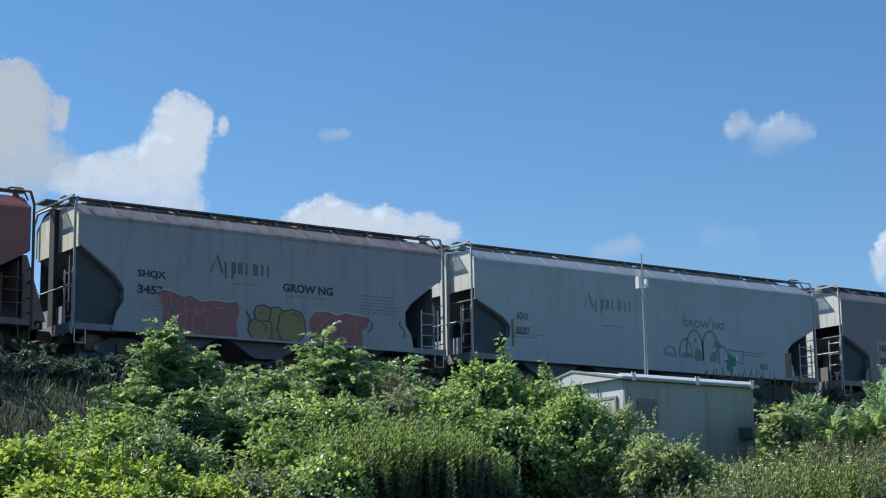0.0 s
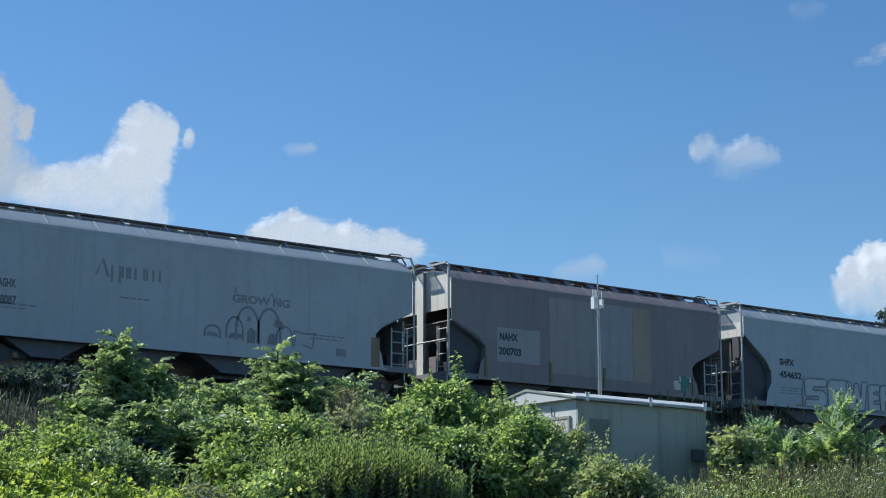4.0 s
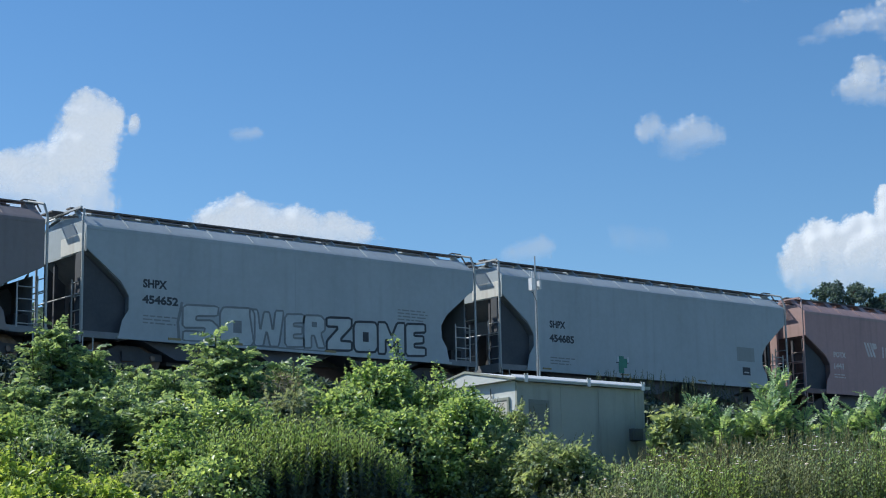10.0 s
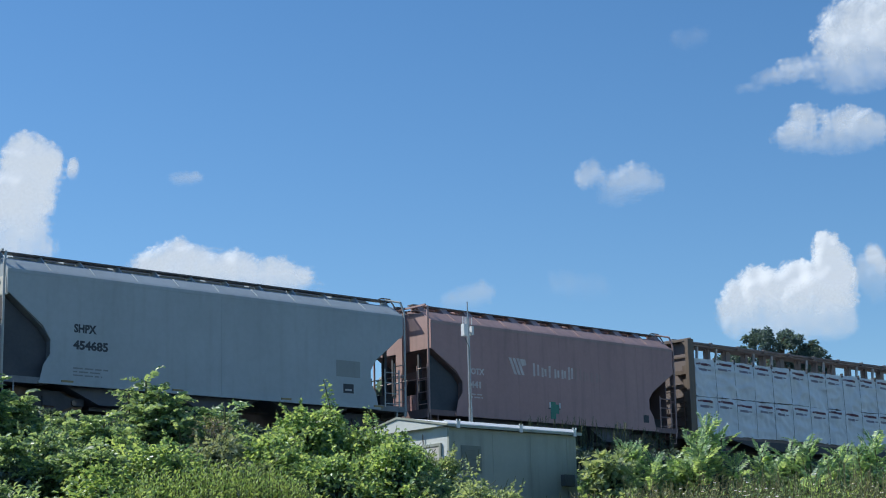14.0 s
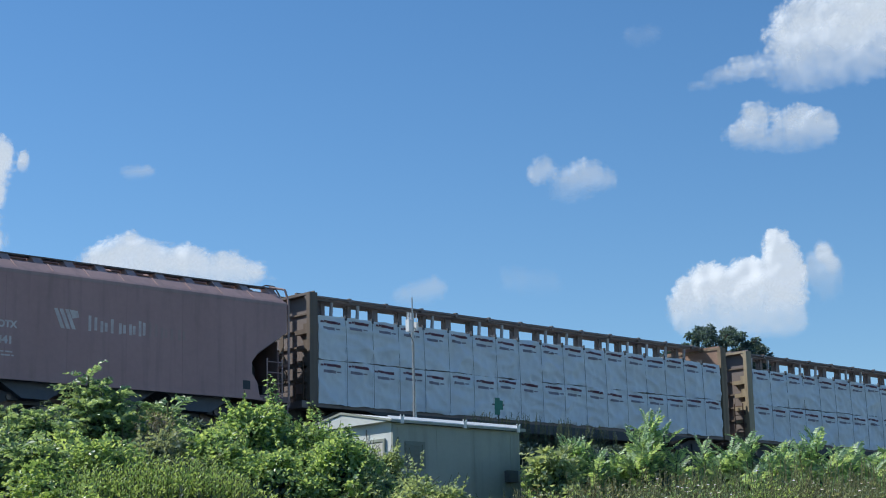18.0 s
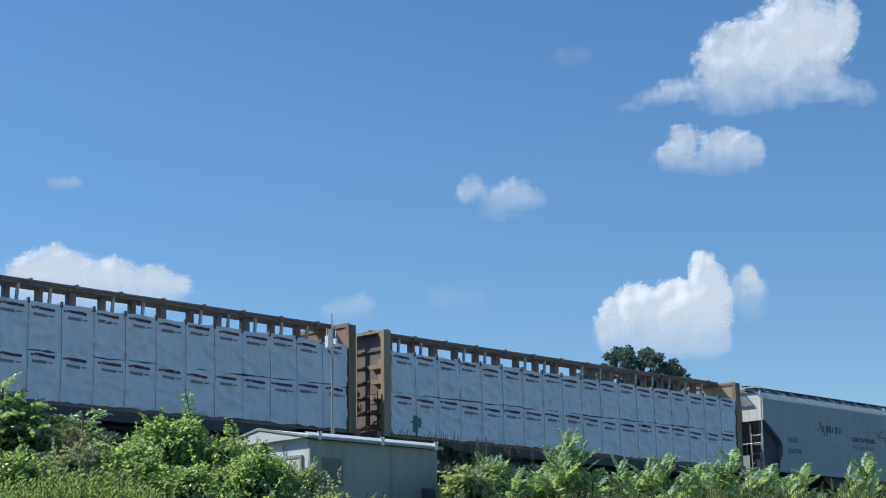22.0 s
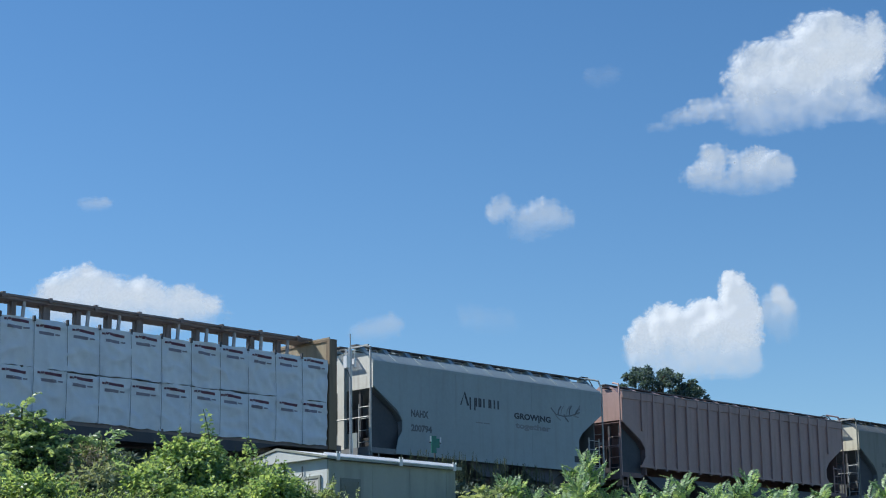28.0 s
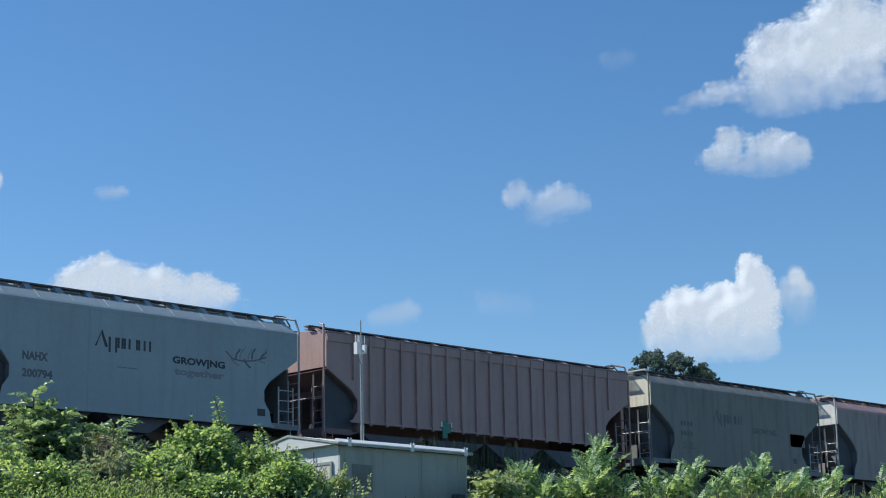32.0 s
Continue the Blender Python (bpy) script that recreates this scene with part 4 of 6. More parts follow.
# ---- centre-beam flat cars with wrapped lumber ----
def centre_beam(L, x, label, paint, end_paint, far_paint):
    """L: between the outer faces of the end posts."""
    car = thing("centre_beam_flat_car", label, "freight car", pose(x, TRACK_Y, RAIL_Z), "cars of the freight train")
    CARS.append((car, x))
    top = 5.06
    part("deck", boxes((0.0, L, -1.5, 1.5, 0.86, 1.02), (-0.25, 0.0, -1.5, 1.5, 0.8, 1.05), (L, L + 0.25, -1.5, 1.5, 0.8, 1.05)), BEAM_BROWN, car)
    part("centre_sill", boxes((0, L, -0.35, 0.35, 0.55, 0.86)), BLACK_STEEL, car)
    bm = bmesh.new()
    prism(bm, [(2.6, 0.86), (L - 2.6, 0.86), (L - 4.5, 0.5), (4.5, 0.5)], "y", -1.5, -1.42)
    part("side_sill", bm, BLACK_STEEL, car)
    # the beam: top chord, posts and web
    part("top_chord", boxes((0.4, L - 0.4, -0.42, 0.42, top - 0.13, top)), paint, car)
    n = 18
    for i in range(n - 1):
        px = 0.56 + (L - 0.92) * (i + 1) / n
        w = 0.16 if i % 3 == 2 else 0.1
        bm = bmesh.new()
        prism(bm, [(px - w, 1.02), (px + w, 1.02), (px + w * 0.8, top - 0.13), (px - w * 0.8, top - 0.13)], "y", -0.14, 0.14)
        part("post", bm, paint, car)
        for q in (-1, 1):
            bm = bmesh.new()
            prism(bm, [(px + q * 0.02, top - 0.13), (px + q * (w + 0.16), top - 0.13), (px + q * (w + 0.05), top - 0.19), (px + q * w, top - 0.3), (px + q * w, top - 0.72),
                       (px + q * (w + 0.14), top - 0.9), (px + q * 0.03, top - 0.92)], "y", -0.05, 0.05)
            part("gusset", bm, paint, car)
        if i % 3 != 2 or i > 12:
            bm = bmesh.new()
            prism(bm, [(px + 0.14, top - 1.0), (px + 0.24, top - 1.0), (px + 0.31, top - 0.13), (px + 0.21, top - 0.13)], "y", -0.36, -0.28)
            part("strut", bm, STRUT_PALE, car, "pale slanted strut")
    for s in (-1, 1):
        part("chord_flange", boxes((0.3, L - 0.3, min(s * 0.40, s * 0.52), max(s * 0.40, s * 0.52), top - 0.05, top + 0.02)), paint, car)
    for i in range(13):
        px = 1.0 + (L - 2.0) * i / 12
        part("rivet_plate", boxes((px - 0.06, px + 0.06, -0.55, -0.40, top - 0.1, top + 0.06)), BEAM_BROWN, car)
    # end bulkheads: two posts, cross ribs and a plate
    for flip in (False, True):
        X = lambda d: (L - d) if flip else d
        steel = YELLOW_STEEL if flip else end_paint

        def bx(d0, d1, *r):
            return (min(X(d0), X(d1)), max(X(d0), X(d1)), *r)

        bh = part("bulkhead", boxes(bx(0.30, 0.36, -1.5, 1.5, 1.0, top - 0.05)), far_paint if flip else paint, car, "worn yellow-brown end bulkhead")
        for y in (-1.5, 1.5):
            part("bulkhead_post", boxes(bx(0.04, 0.40, y - 0.09, y + 0.09, 0.86, top - 0.12)), steel, bh)
        part("bulkhead_cap", boxes(bx(0.04, 0.40, -1.41, 1.41, top - 0.21, top - 0.12)), steel, bh)
        for y in (-1.41, 1.41):
            bm = bmesh.new()
            prism(bm, [(y, top - 0.22), (y * 0.87, top - 0.22), (y, top - 0.45)], "x", *sorted((X(0.06), X(0.12))))
            part("corner_gusset", bm, steel, bh)
        # Blocks shaped for the sunlit bits of the ribs; ribs between kept dark.
        for i in range(6):
            z = 1.15 + 0.58 * i
            part("cross_rib", boxes(bx(0.24, 0.30, -1.41, 1.41, z + 0.14, z + 0.2)), BULKHEAD, bh)
            if i < 5:
                part("lit_rib_block", boxes(bx(0.06, 0.30, -1.41, -0.82 if i % 2 else -0.72, z, z + 0.17)), steel, bh)
                part("lit_rib_block", boxes(bx(0.06, 0.30, -1.41, -1.2, z + 0.172, z + 0.36)), steel, bh)
            if i in (2, 3):
                part("lit_rib_block", boxes(bx(0.06, 0.30, 0.42, 1.05, z, z + 0.2)), steel, bh)
        part("centre_post", boxes(bx(0.02, 0.05, -0.08, 0.14, 1.5, top - 0.22)), steel, bh)
        ladder(bh, "bulkhead_ladder", X(-0.05), -1.32, -0.86, 0.8, 2.6, RUST_STEEL, 5)
        if not flip:
            bm = bmesh.new()
            prism(bm, [(X(0.42), top - 0.14), (X(1.1), top - 0.14), (X(0.8), top - 0.4), (X(0.42), top - 0.7)], "y", -0.62, -0.56)
            part("gusset_plate", bm, paint, bh)
        part("brake_wheel", pipe([(X(-0.12) , -0.2 + 0.28 * math.cos(a * math.tau / 12), 2.0 + 0.28 * math.sin(a * math.tau / 12)) for a in range(13)], 0.02), RUST_STEEL, bh)
        coupler(car, X(-0.2), 1 if flip else -1)
    bogie(car, 1.9)
    bogie(car, L - 1.9)
    return car


BULKHEAD = car_paint("dull brown bulkhead paint", (0.17, 0.13, 0.10), (0.07, 0.05, 0.04), 0.7)
BULKHEAD_TAN = car_paint("tan bulkhead paint", (0.40, 0.32, 0.21), (0.14, 0.10, 0.06), 0.6)
STRUT_PALE = surface("worn pale strut paint", (0.50, 0.50, 0.50), (0.36, 0.34, 0.33), 0.65, 0, 3, 14)
RUST_WOOD = surface("rusty orange plate", (0.32, 0.20, 0.14), (0.23, 0.14, 0.10), 0.75, 0, 2, 20)


def wrapped_bundle(car, x0, x1, z0, z1, seed, y=-1.52):
    """One lumber pack: a slightly slack wrapper over both long sides, with printed text, folds and a strap."""
    rnd = random.Random(seed)
    nx, nz = 18, 18
    bm = bmesh.new()
    vs = {}

    def slack(xx, zv):
        fold = 1 - abs(noise.noise((xx * 0.9 + zv * 1.5, zv * 0.9 - xx * 0.5, seed // 50 * 3.0))) * 3.0
        return (0.02 + 0.05 * noise.noise((xx * 1.6, zv * 1.6, 1.3)) + 0.04 * noise.noise((xx * 3.4 + zv * 1.3, zv * 2 - xx, 5.0))
                + 0.065 * max(0.0, fold) ** 2 + 0.02 * noise.noise((xx * 7, zv * 4, 2.0)))

    def print_bar(bm, xa, xb, za, zb, drop=0.0):
        """A printed bar that follows the wrapper."""
        n, last = 8, None
        for i in range(n + 1):
            xx = xa + (xb - xa) * i / n
            d = drop * i / n
            row = [bm.verts.new((xx, y - slack(xx, z) - 0.012, z)) for z in (za - d, (za + zb) / 2 - d, zb - d)]
            if last:
                for k in range(2):
                    bm.faces.new((last[k], row[k], row[k + 1], last[k + 1]))
            last = row

    for i in range(nx + 1):
        for k in range(nz + 1):
            u, v = i / nx, k / nz
            sag = slack(x0 + (x1 - x0) * u, z0 + (z1 - z0) * v)
            zz = z0 + (z1 - z0) * v
            if k == 0:
                zz -= 0.05 * abs(noise.noise((u * 2.5 + seed * 2.1, 3.3, 0.2))) * 2
            if k == nz:
                zz += 0.04 * noise.noise((u * 2 + seed * 1.7, 8.1, 0.4))
            edge = 0.0
            vs[i, k] = bm.verts.new((x0 + (x1 - x0) * u, y - sag + edge, zz))
    for i in range(nx):
        for k in range(nz):
            bm.faces.new((vs[i, k], vs[i + 1, k], vs[i + 1, k + 1], vs[i, k + 1]))
    # top, back and ends of the pack
    yb = -0.56
    back = [bm.verts.new(p) for p in ((x0, yb, z0), (x1, yb, z0), (x1, yb, z1 - 0.02), (x0, yb, z1 - 0.02))]
    bm.faces.new([vs[i, nz] for i in range(nx + 1)] + [back[2], back[3]])
    bm.faces.new([back[0]] + [back[3]] + [vs[0, k] for k in range(nz, -1, -1)])
    bm.faces.new([back[1]] + [vs[nx, k] for k in range(nz + 1)] + [back[2]])
    bm.faces.new([back[3], back[2], back[1], back[0]])
    bm.faces.new([vs[i, 0] for i in range(nx, -1, -1)] + [back[0], back[1]])
    bmesh.ops.recalc_face_normals(bm, faces=bm.faces)
    rim = {vs[i, k] for i in range(nx + 1) for k in range(nz + 1) if i in (0, nx) or k in (0, nz)}
    for ed in bm.edges:
        if ed.verts[0] in rim and ed.verts[1] in rim:
            ed.smooth = False
    pk = part("lumber_pack", bm, WRAP, car, "white plastic wrapped lumber pack", smooth=True)
    h, w = z1 - z0, x1 - x0
    zt = z1 - h * rnd.uniform(0.10, 0.17)
    bm = bmesh.new()
    q = x0 + w * rnd.uniform(0.05, 0.16)
    print_bar(bm, q + w * 0.1, q + w * 0.145, zt - 0.02, zt + 0.05, -0.06)
    print_bar(bm, q + w * 0.145, q + w * 0.2, zt - 0.0, zt + 0.07, -0.03)
    print_bar(bm, q, q + w * 0.085, zt, zt + 0.07)
    print_bar(bm, q + w * 0.21, q + w * 0.72, zt - 0.01, zt + 0.085, 0.03)
    part("printed_band", bm, WRAP_INK, pk)
    q += w * rnd.uniform(0.0, 0.12)
    bm = bmesh.new()
    print_bar(bm, q + w * 0.02, q + w * 0.46, zt - 0.23, zt - 0.13, 0.02)
    print_bar(bm, q + w * 0.5, q + w * 0.66, zt - 0.22, zt - 0.17)
    part("printed_line", bm, WRAP_FADED, pk)
    return pk


def load(car, L, seed):
    n = 18
    a, b = 0.46, L - 0.46
    for r, (z0, z1) in enumerate(((1.0, 2.55), (2.60, 4.15))):
        for i in range(n):
            x0, x1 = a + (b - a) * i / n, a + (b - a) * (i + 1) / n
            wrapped_bundle(car, x0 + 0.003, x1 - 0.003, z0 + 0.03 * noise.noise((i * 0.9, r, seed)), z1 + 0.05 * noise.noise((i * 0.7, r * 3, seed)), seed * 50 + r * 20 + i)
    for i in range(n - 1):
        px = a + (b - a) * (i + 1) / n
        st = part("tie_down_strap", pipe([(px, -1.63, 1.0), (px + 0.02, -1.61, 2.6), (px - 0.01, -1.58, 4.1), (px, -1.3, 4.24)], 0.010, 4), STRAP, car)
        part("ratchet", boxes((px - 0.035, px + 0.035, -1.60, -1.5, 4.06, 4.24)), BLACK_STEEL, st, "black strap end over the top edge")
    # Dark strip put where only shade lies between the two pack rows.
    part("gap_shade_strip", boxes((a, b, -1.50, -0.6, 2.55, 2.61)), GAP_SHADE, car, "dark strip standing for the shade between the packs")


H = centre_beam(23.48, 116.62, "brown centre-beam flat car loaded with white wrapped lumber", BEAM_BROWN, BULKHEAD, RUST_WOOD)
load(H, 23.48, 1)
I = centre_beam(23.25, 141.47, "worn yellow-brown centre-beam flat car loaded with white wrapped lumber", BEAM_BROWN, BULKHEAD_TAN, BULKHEAD_TAN)
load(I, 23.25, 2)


# ---- equipment shed, antenna mast, switch target ----
def build_shed():
    sh = thing("equipment_shed", "pale green-gray metal railway equipment shed with a low gabled roof", "shed", pose(28.77, 33.0, 3.85))
    W, D, Hh = 4.40, 3.62, 2.60
    for b in ((0, W, 0, 0.06, 0, Hh - 0.05), (0, W, D - 0.06, D, 0, Hh - 0.05), (W - 0.06, W, 0.06, D - 0.06, 0, Hh - 0.05)):
        part("wall", boxes(b), SHED_WALL, sh)
    bm = bmesh.new()
    prism(bm, [(0.06, 0), (D - 0.06, 0), (D - 0.06, Hh - 0.05), (D / 2, Hh + 0.3), (0.06, Hh - 0.05)], "x", 0.0, 0.06)
    part("gable_wall", bm, GABLE_PALE, sh, "whitish gable wall")
    bm = bmesh.new()
    prism(bm, [(0.06, Hh - 0.05), (D - 0.06, Hh - 0.05), (D / 2, Hh + 0.3)], "x", W - 0.06, W)
    part("gable_wall", bm, SHED_WALL, sh)
    for s in (0, 1):
        y0, y1 = (-0.12, D / 2) if s == 0 else (D + 0.12, D / 2)
        bm = bmesh.new()
        prism(bm, [(y0, Hh - 0.03), (y1, Hh + 0.33), (y1, Hh + 0.355), (y0, Hh + 0.0)], "x", -0.14, W + 0.1)
        part("roof_sheet", bm, SHED_ROOF, sh)
        part("fascia", boxes((-0.14, W + 0.1, y0 - 0.02 if s == 0 else y0, y0 if s == 0 else y0 + 0.02, Hh - 0.05, Hh + 0.03)), SHED_WALL, sh)
    # Strip added and tilted to catch the sun as a bright eave line.
    bm = bmesh.new()
    prism(bm, [(-0.145, Hh + 0.005), (0.03, Hh + 0.04), (0.03, Hh + 0.125), (-0.145, Hh + 0.03)], "x", -0.135, W - 0.1)
    part("eave_light_strip", bm, SHED_ROOF, sh, "white strip added to catch the sun along the eave")
    bm = bmesh.new()
    prism(bm, [(-0.12, Hh - 0.03), (D / 2, Hh + 0.31), (D + 0.12, Hh - 0.03), (D + 0.12, Hh + 0.02), (D / 2, Hh + 0.37), (-0.12, Hh + 0.02)], "x", -0.165, -0.145)
    part("barge_board", bm, SHED_WALL, sh)
    bm = bmesh.new()
    prism(bm, [(0.0, Hh - 0.02), (D, Hh - 0.02), (D / 2, Hh + 0.3)], "x", -0.14, -0.02)
    part("gable_hood", bm, GABLE_PALE, sh, "pale gable hood over the door end")
    for i, px in enumerate((0.14, 1.45, 2.75, 4.06)):
        part("siding_seam", boxes((px, px + 0.016, -0.007, 0.0, 0, Hh - 0.12)), SHED_WALL, sh)
    for px in (0.18, 2.30, 4.22):
        bm = bmesh.new()
        box(bm, px - 0.05, px + 0.05, -0.17, -0.145, Hh - 0.08, Hh + 0.1)
        for s in (-1, 1):
            box(bm, px + s * 0.05 - 0.015, px + s * 0.05 + 0.015, -0.17, -0.145, Hh + 0.08, Hh + 0.14)
        part("lifting_lug", bm, SHED_ROOF, sh)
    part("vent_hood", boxes((3.82, 4.18, -0.14, 0.0, 1.22, 1.52)), DARK_BOX, sh, "dark louvred vent hood")
    bm = boxes((0.38, 1.05, -0.02, 0.0, 1.45, 2.12))
    vt = part("wall_grille", bm, GRILLE, sh, "darker louvred grille")
    for i in range(6):
        part("louvre", boxes((0.40, 1.03, -0.035, -0.02, 1.5 + i * 0.1, 1.55 + i * 0.1)), GRILLE, vt)
    dr = part("door", boxes((-0.03, 0.0, 0.35, 1.45, 0.1, 2.1)), PANEL_WHITE, sh, "pale sunlit door in the gable end")
    part("door_frame", boxes((-0.045, 0.0, 0.27, 0.34, 0.05, 2.18), (-0.045, 0.0, 1.46, 1.53, 0.05, 2.18), (-0.045, 0.0, 0.34, 1.46, 2.11, 2.18)), SHED_WALL, dr)
    part("handle", boxes((-0.07, -0.03, 0.45, 0.55, 1.0, 1.05)), DARK_BOX, dr)
    part("wall_conduit", pipe([(-0.02, 0.95, 2.2), (-0.04, 0.95, 2.3), (-0.04, 0.95, 2.45)], 0.015), DARK_BOX, sh)
    bm = bmesh.new()
    tube(bm, (-0.04, 2.1, 1.6), (-0.06, 2.1, 1.6), 0.42, 24)
    part("round_sign", bm, PINK_SIGN, sh, "faded round sign on the gable end")
    part("skid_base", boxes((-0.05, W + 0.05, -0.03, D + 0.03, -0.35, 0.0)), DARK_BOX, sh)


GABLE_PALE = surface("pale gray-green gable paint", (0.70, 0.73, 0.71), (0.62, 0.65, 0.63), 0.55, 0, 1.0, 9)
GRILLE = surface("dull green-gray louvre", (0.22, 0.25, 0.22), (0.17, 0.195, 0.17), 0.6)
PINK_SIGN = surface("faded pinkish sign paint", (0.62, 0.50, 0.50), (0.55, 0.42, 0.42), 0.5)
build_shed()


def build_mast():
    bx, by = 33.27, 37.2
    zg = ground_z(bx, by)
    mast = thing("antenna_mast", "slim galvanised antenna mast with a white radio unit behind the shed", "antenna mast", pose(bx, by, zg))
    top = 10.62 - zg
    bm = bmesh.new()
    tube(bm, (0, 0, 0), (-0.01, 0, top * 0.5), 0.055, 10)
    tube(bm, (-0.01, 0, top * 0.5), (-0.03, 0, top - 0.45), 0.042, 10)
    part("pole", bm, GALV, mast)
    part("whip", pipe([(-0.03, 0, top - 0.45), (-0.035, 0, top)], 0.02), GALV, mast)
    part("radio_unit", boxes((-0.26, -0.12, -0.1, 0.04, top - 1.0, top - 0.66)), WHITE_BOX, mast)
    part("radio_unit", boxes((0.06, 0.12, -0.08, 0.04, top - 0.95, top - 0.7)), WHITE_BOX, mast)
    for dx in (-0.25, -0.19, -0.13, 0.09):
        part("stub_antenna", pipe([(dx, -0.03, top - 0.66), (dx, -0.03, top - 0.45)], 0.012), WHITE_BOX, mast)
    part("bracket", boxes((-0.14, 0.07, -0.03, 0.03, top - 0.9, top - 0.86)), GALV, mast)
    part("cable", pipe([(-0.2, -0.05, top - 1.05), (-0.06, -0.06, top - 1.3), (-0.055, -0.06, 1.0)], 0.012), DARK_BOX, mast)


build_mast()


def build_switch_target():
    x, y = 45.6, 46.4
    st = thing("switch_stand", "low black switch stand with a green target plate beside the track", "switch stand", pose(x, y, ground_z(x, y) + 0.12))
    part("base", boxes((-0.25, 0.25, -0.2, 0.2, -0.3, 0.25)), BLACK_STEEL, st)
    part("mast", pipe([(0, 0, 0.2), (0, 0, 1.55)], 0.03), BLACK_STEEL, st)
    part("target", boxes((-0.2, 0.05, -0.035, -0.01, 1.3, 1.92)), SIGNAL_GREEN, st, "green target plate")
    part("target", boxes((0.05, 0.22, -0.02, 0.0, 1.5, 1.84)), SIGNAL_GREEN, st, "green target plate")
    for q in (-1, 1):
        part("side_vane", boxes((q * 0.25 - 0.03, q * 0.25 + 0.03, -0.05, -0.036, 1.7, 1.9)), WHITE_BOX, st, "white side vane")
    part("cross_bar", boxes((-0.3, 0.3, -0.01, 0.012, 1.66, 1.70)), BLACK_STEEL, st)
    part("lever", pipe([(0.1, -0.2, 0.2), (0.7, -0.35, 0.12)], 0.025), BLACK_STEEL, st)


build_switch_target()


# ---- plants ----
def leaves_mesh(P, D, N, Ln, Wd, material, fold=0.25):
    """Diamond leaves: base points, directions, normals, lengths and widths (arrays)."""
    D = D / np.linalg.norm(D, axis=1)[:, None]
    S = np.cross(D, N)
    S /= np.linalg.norm(S, axis=1)[:, None] + 1e-9
    U = np.cross(S, D)
    n = len(P)
    V = np.empty((n, 4, 3))
    Ln, Wd = np.asarray(Ln)[:, None], np.asarray(Wd)[:, None]
    V[:, 0] = P
    V[:, 1] = P + D * Ln * 0.45 + S * Wd * 0.5 + U * Wd * fold
    V[:, 2] = P + D * Ln - U * Ln * 0.12
    V[:, 3] = P + D * Ln * 0.45 - S * Wd * 0.5 + U * Wd * fold
    idx = np.arange(n)[:, None] * 4
    T = np.concatenate([idx + [0, 1, 2], idx + [0, 2, 3]], 1).reshape(-1)
    return raw_mesh(V.reshape(-1, 3), T, material)


def raw_mesh(V, T, material):
    me = bpy.data.meshes.new("leaves")
    nt = len(T) // 3
    me.vertices.add(len(V))
    me.vertices.foreach_set("co", V.astype(np.float32).ravel())
    me.loops.add(len(T))
    me.loops.foreach_set("vertex_index", T.astype(np.int32))
    me.polygons.add(nt)
    me.polygons.foreach_set("loop_start", np.arange(nt, dtype=np.int32) * 3)
    me.update(calc_edges=True)
    me.materials.append(material)
    return me


def unit(r, n):
    v = r.normal(size=(n, 3))
    return v / np.linalg.norm(v, axis=1)[:, None]


def fronds(r, bases, dirs, length, pairs, leaf_l, leaf_w, loose=1.0, arch=0.33):
    """Feather-like compound leaves: arched midribs with pairs of leaflets. Returns leaf arrays and midrib segments."""
    P, D, N, L, W = [], [], [], [], []
    for b, d in zip(bases, dirs):
        ln = length * r.uniform(0.45, 1.2)
        side = np.cross(d, (0, 0, 1.0))
        side /= np.linalg.norm(side) + 1e-9
        up = np.cross(side, d)
        for k in range(pairs + 1):
            u = 0.12 + 0.88 * k / pairs
            p = b + d * ln * u + np.array((0, 0, -1.0)) * ln * arch * u * u
            t = d + np.array((0, 0, -1.0)) * 2 * arch * u
            s = math.sin(math.pi * min(1, u * 0.85 + 0.12)) * 0.55 + 0.5
            for q in ((-1, 1) if k < pairs else (0,)):
                P.append(p)
                D.append(t * (0.55 if q else 1.0) + side * q * 0.9 + up * r.uniform(-0.35, 0.15) * loose + r.normal(size=3) * 0.22 * loose)
                N.append(up + side * q * 0.25 + r.normal(size=3) * (0.12 + 0.3 * loose))
                L.append(leaf_l * s * r.uniform(0.8, 1.15))
                W.append(leaf_w * s)
    return np.array(P), np.array(D), np.array(N), np.array(L), np.array(W)


def stems_mesh(lines, material, sides=5):
    bm = bmesh.new()
    for pts, r0, r1 in lines:
        for i, (a, b) in enumerate(zip(pts, pts[1:])):
            q = r0 + (r1 - r0) * i / max(1, len(pts) - 1)
            tube(bm, a, b, q, sides)
    return mesh_of(bm, material)


def crown_clumps(r, h, w, n, low=0.15):
    """Clump centres in an uneven, rather full envelope of height h and half-width w."""
    out = []
    while len(out) < n:
        u = r.uniform(low, 1.0)
        prof = w * (math.sin(math.pi * min(1.0, 0.28 + 0.72 * u)) ** 0.7 * 0.9 + 0.12)
        a, q = r.uniform(0, math.tau), math.sqrt(r.uniform(0.05, 1))
        prof *= 1 + 0.28 * math.sin(a * 3 + u * 5 + h * 7) + 0.16 * math.sin(a * 5 - u * 9 + w * 11)
        out.append((prof * q * math.cos(a), prof * q * math.sin(a), h * u))
    return np.array(out)


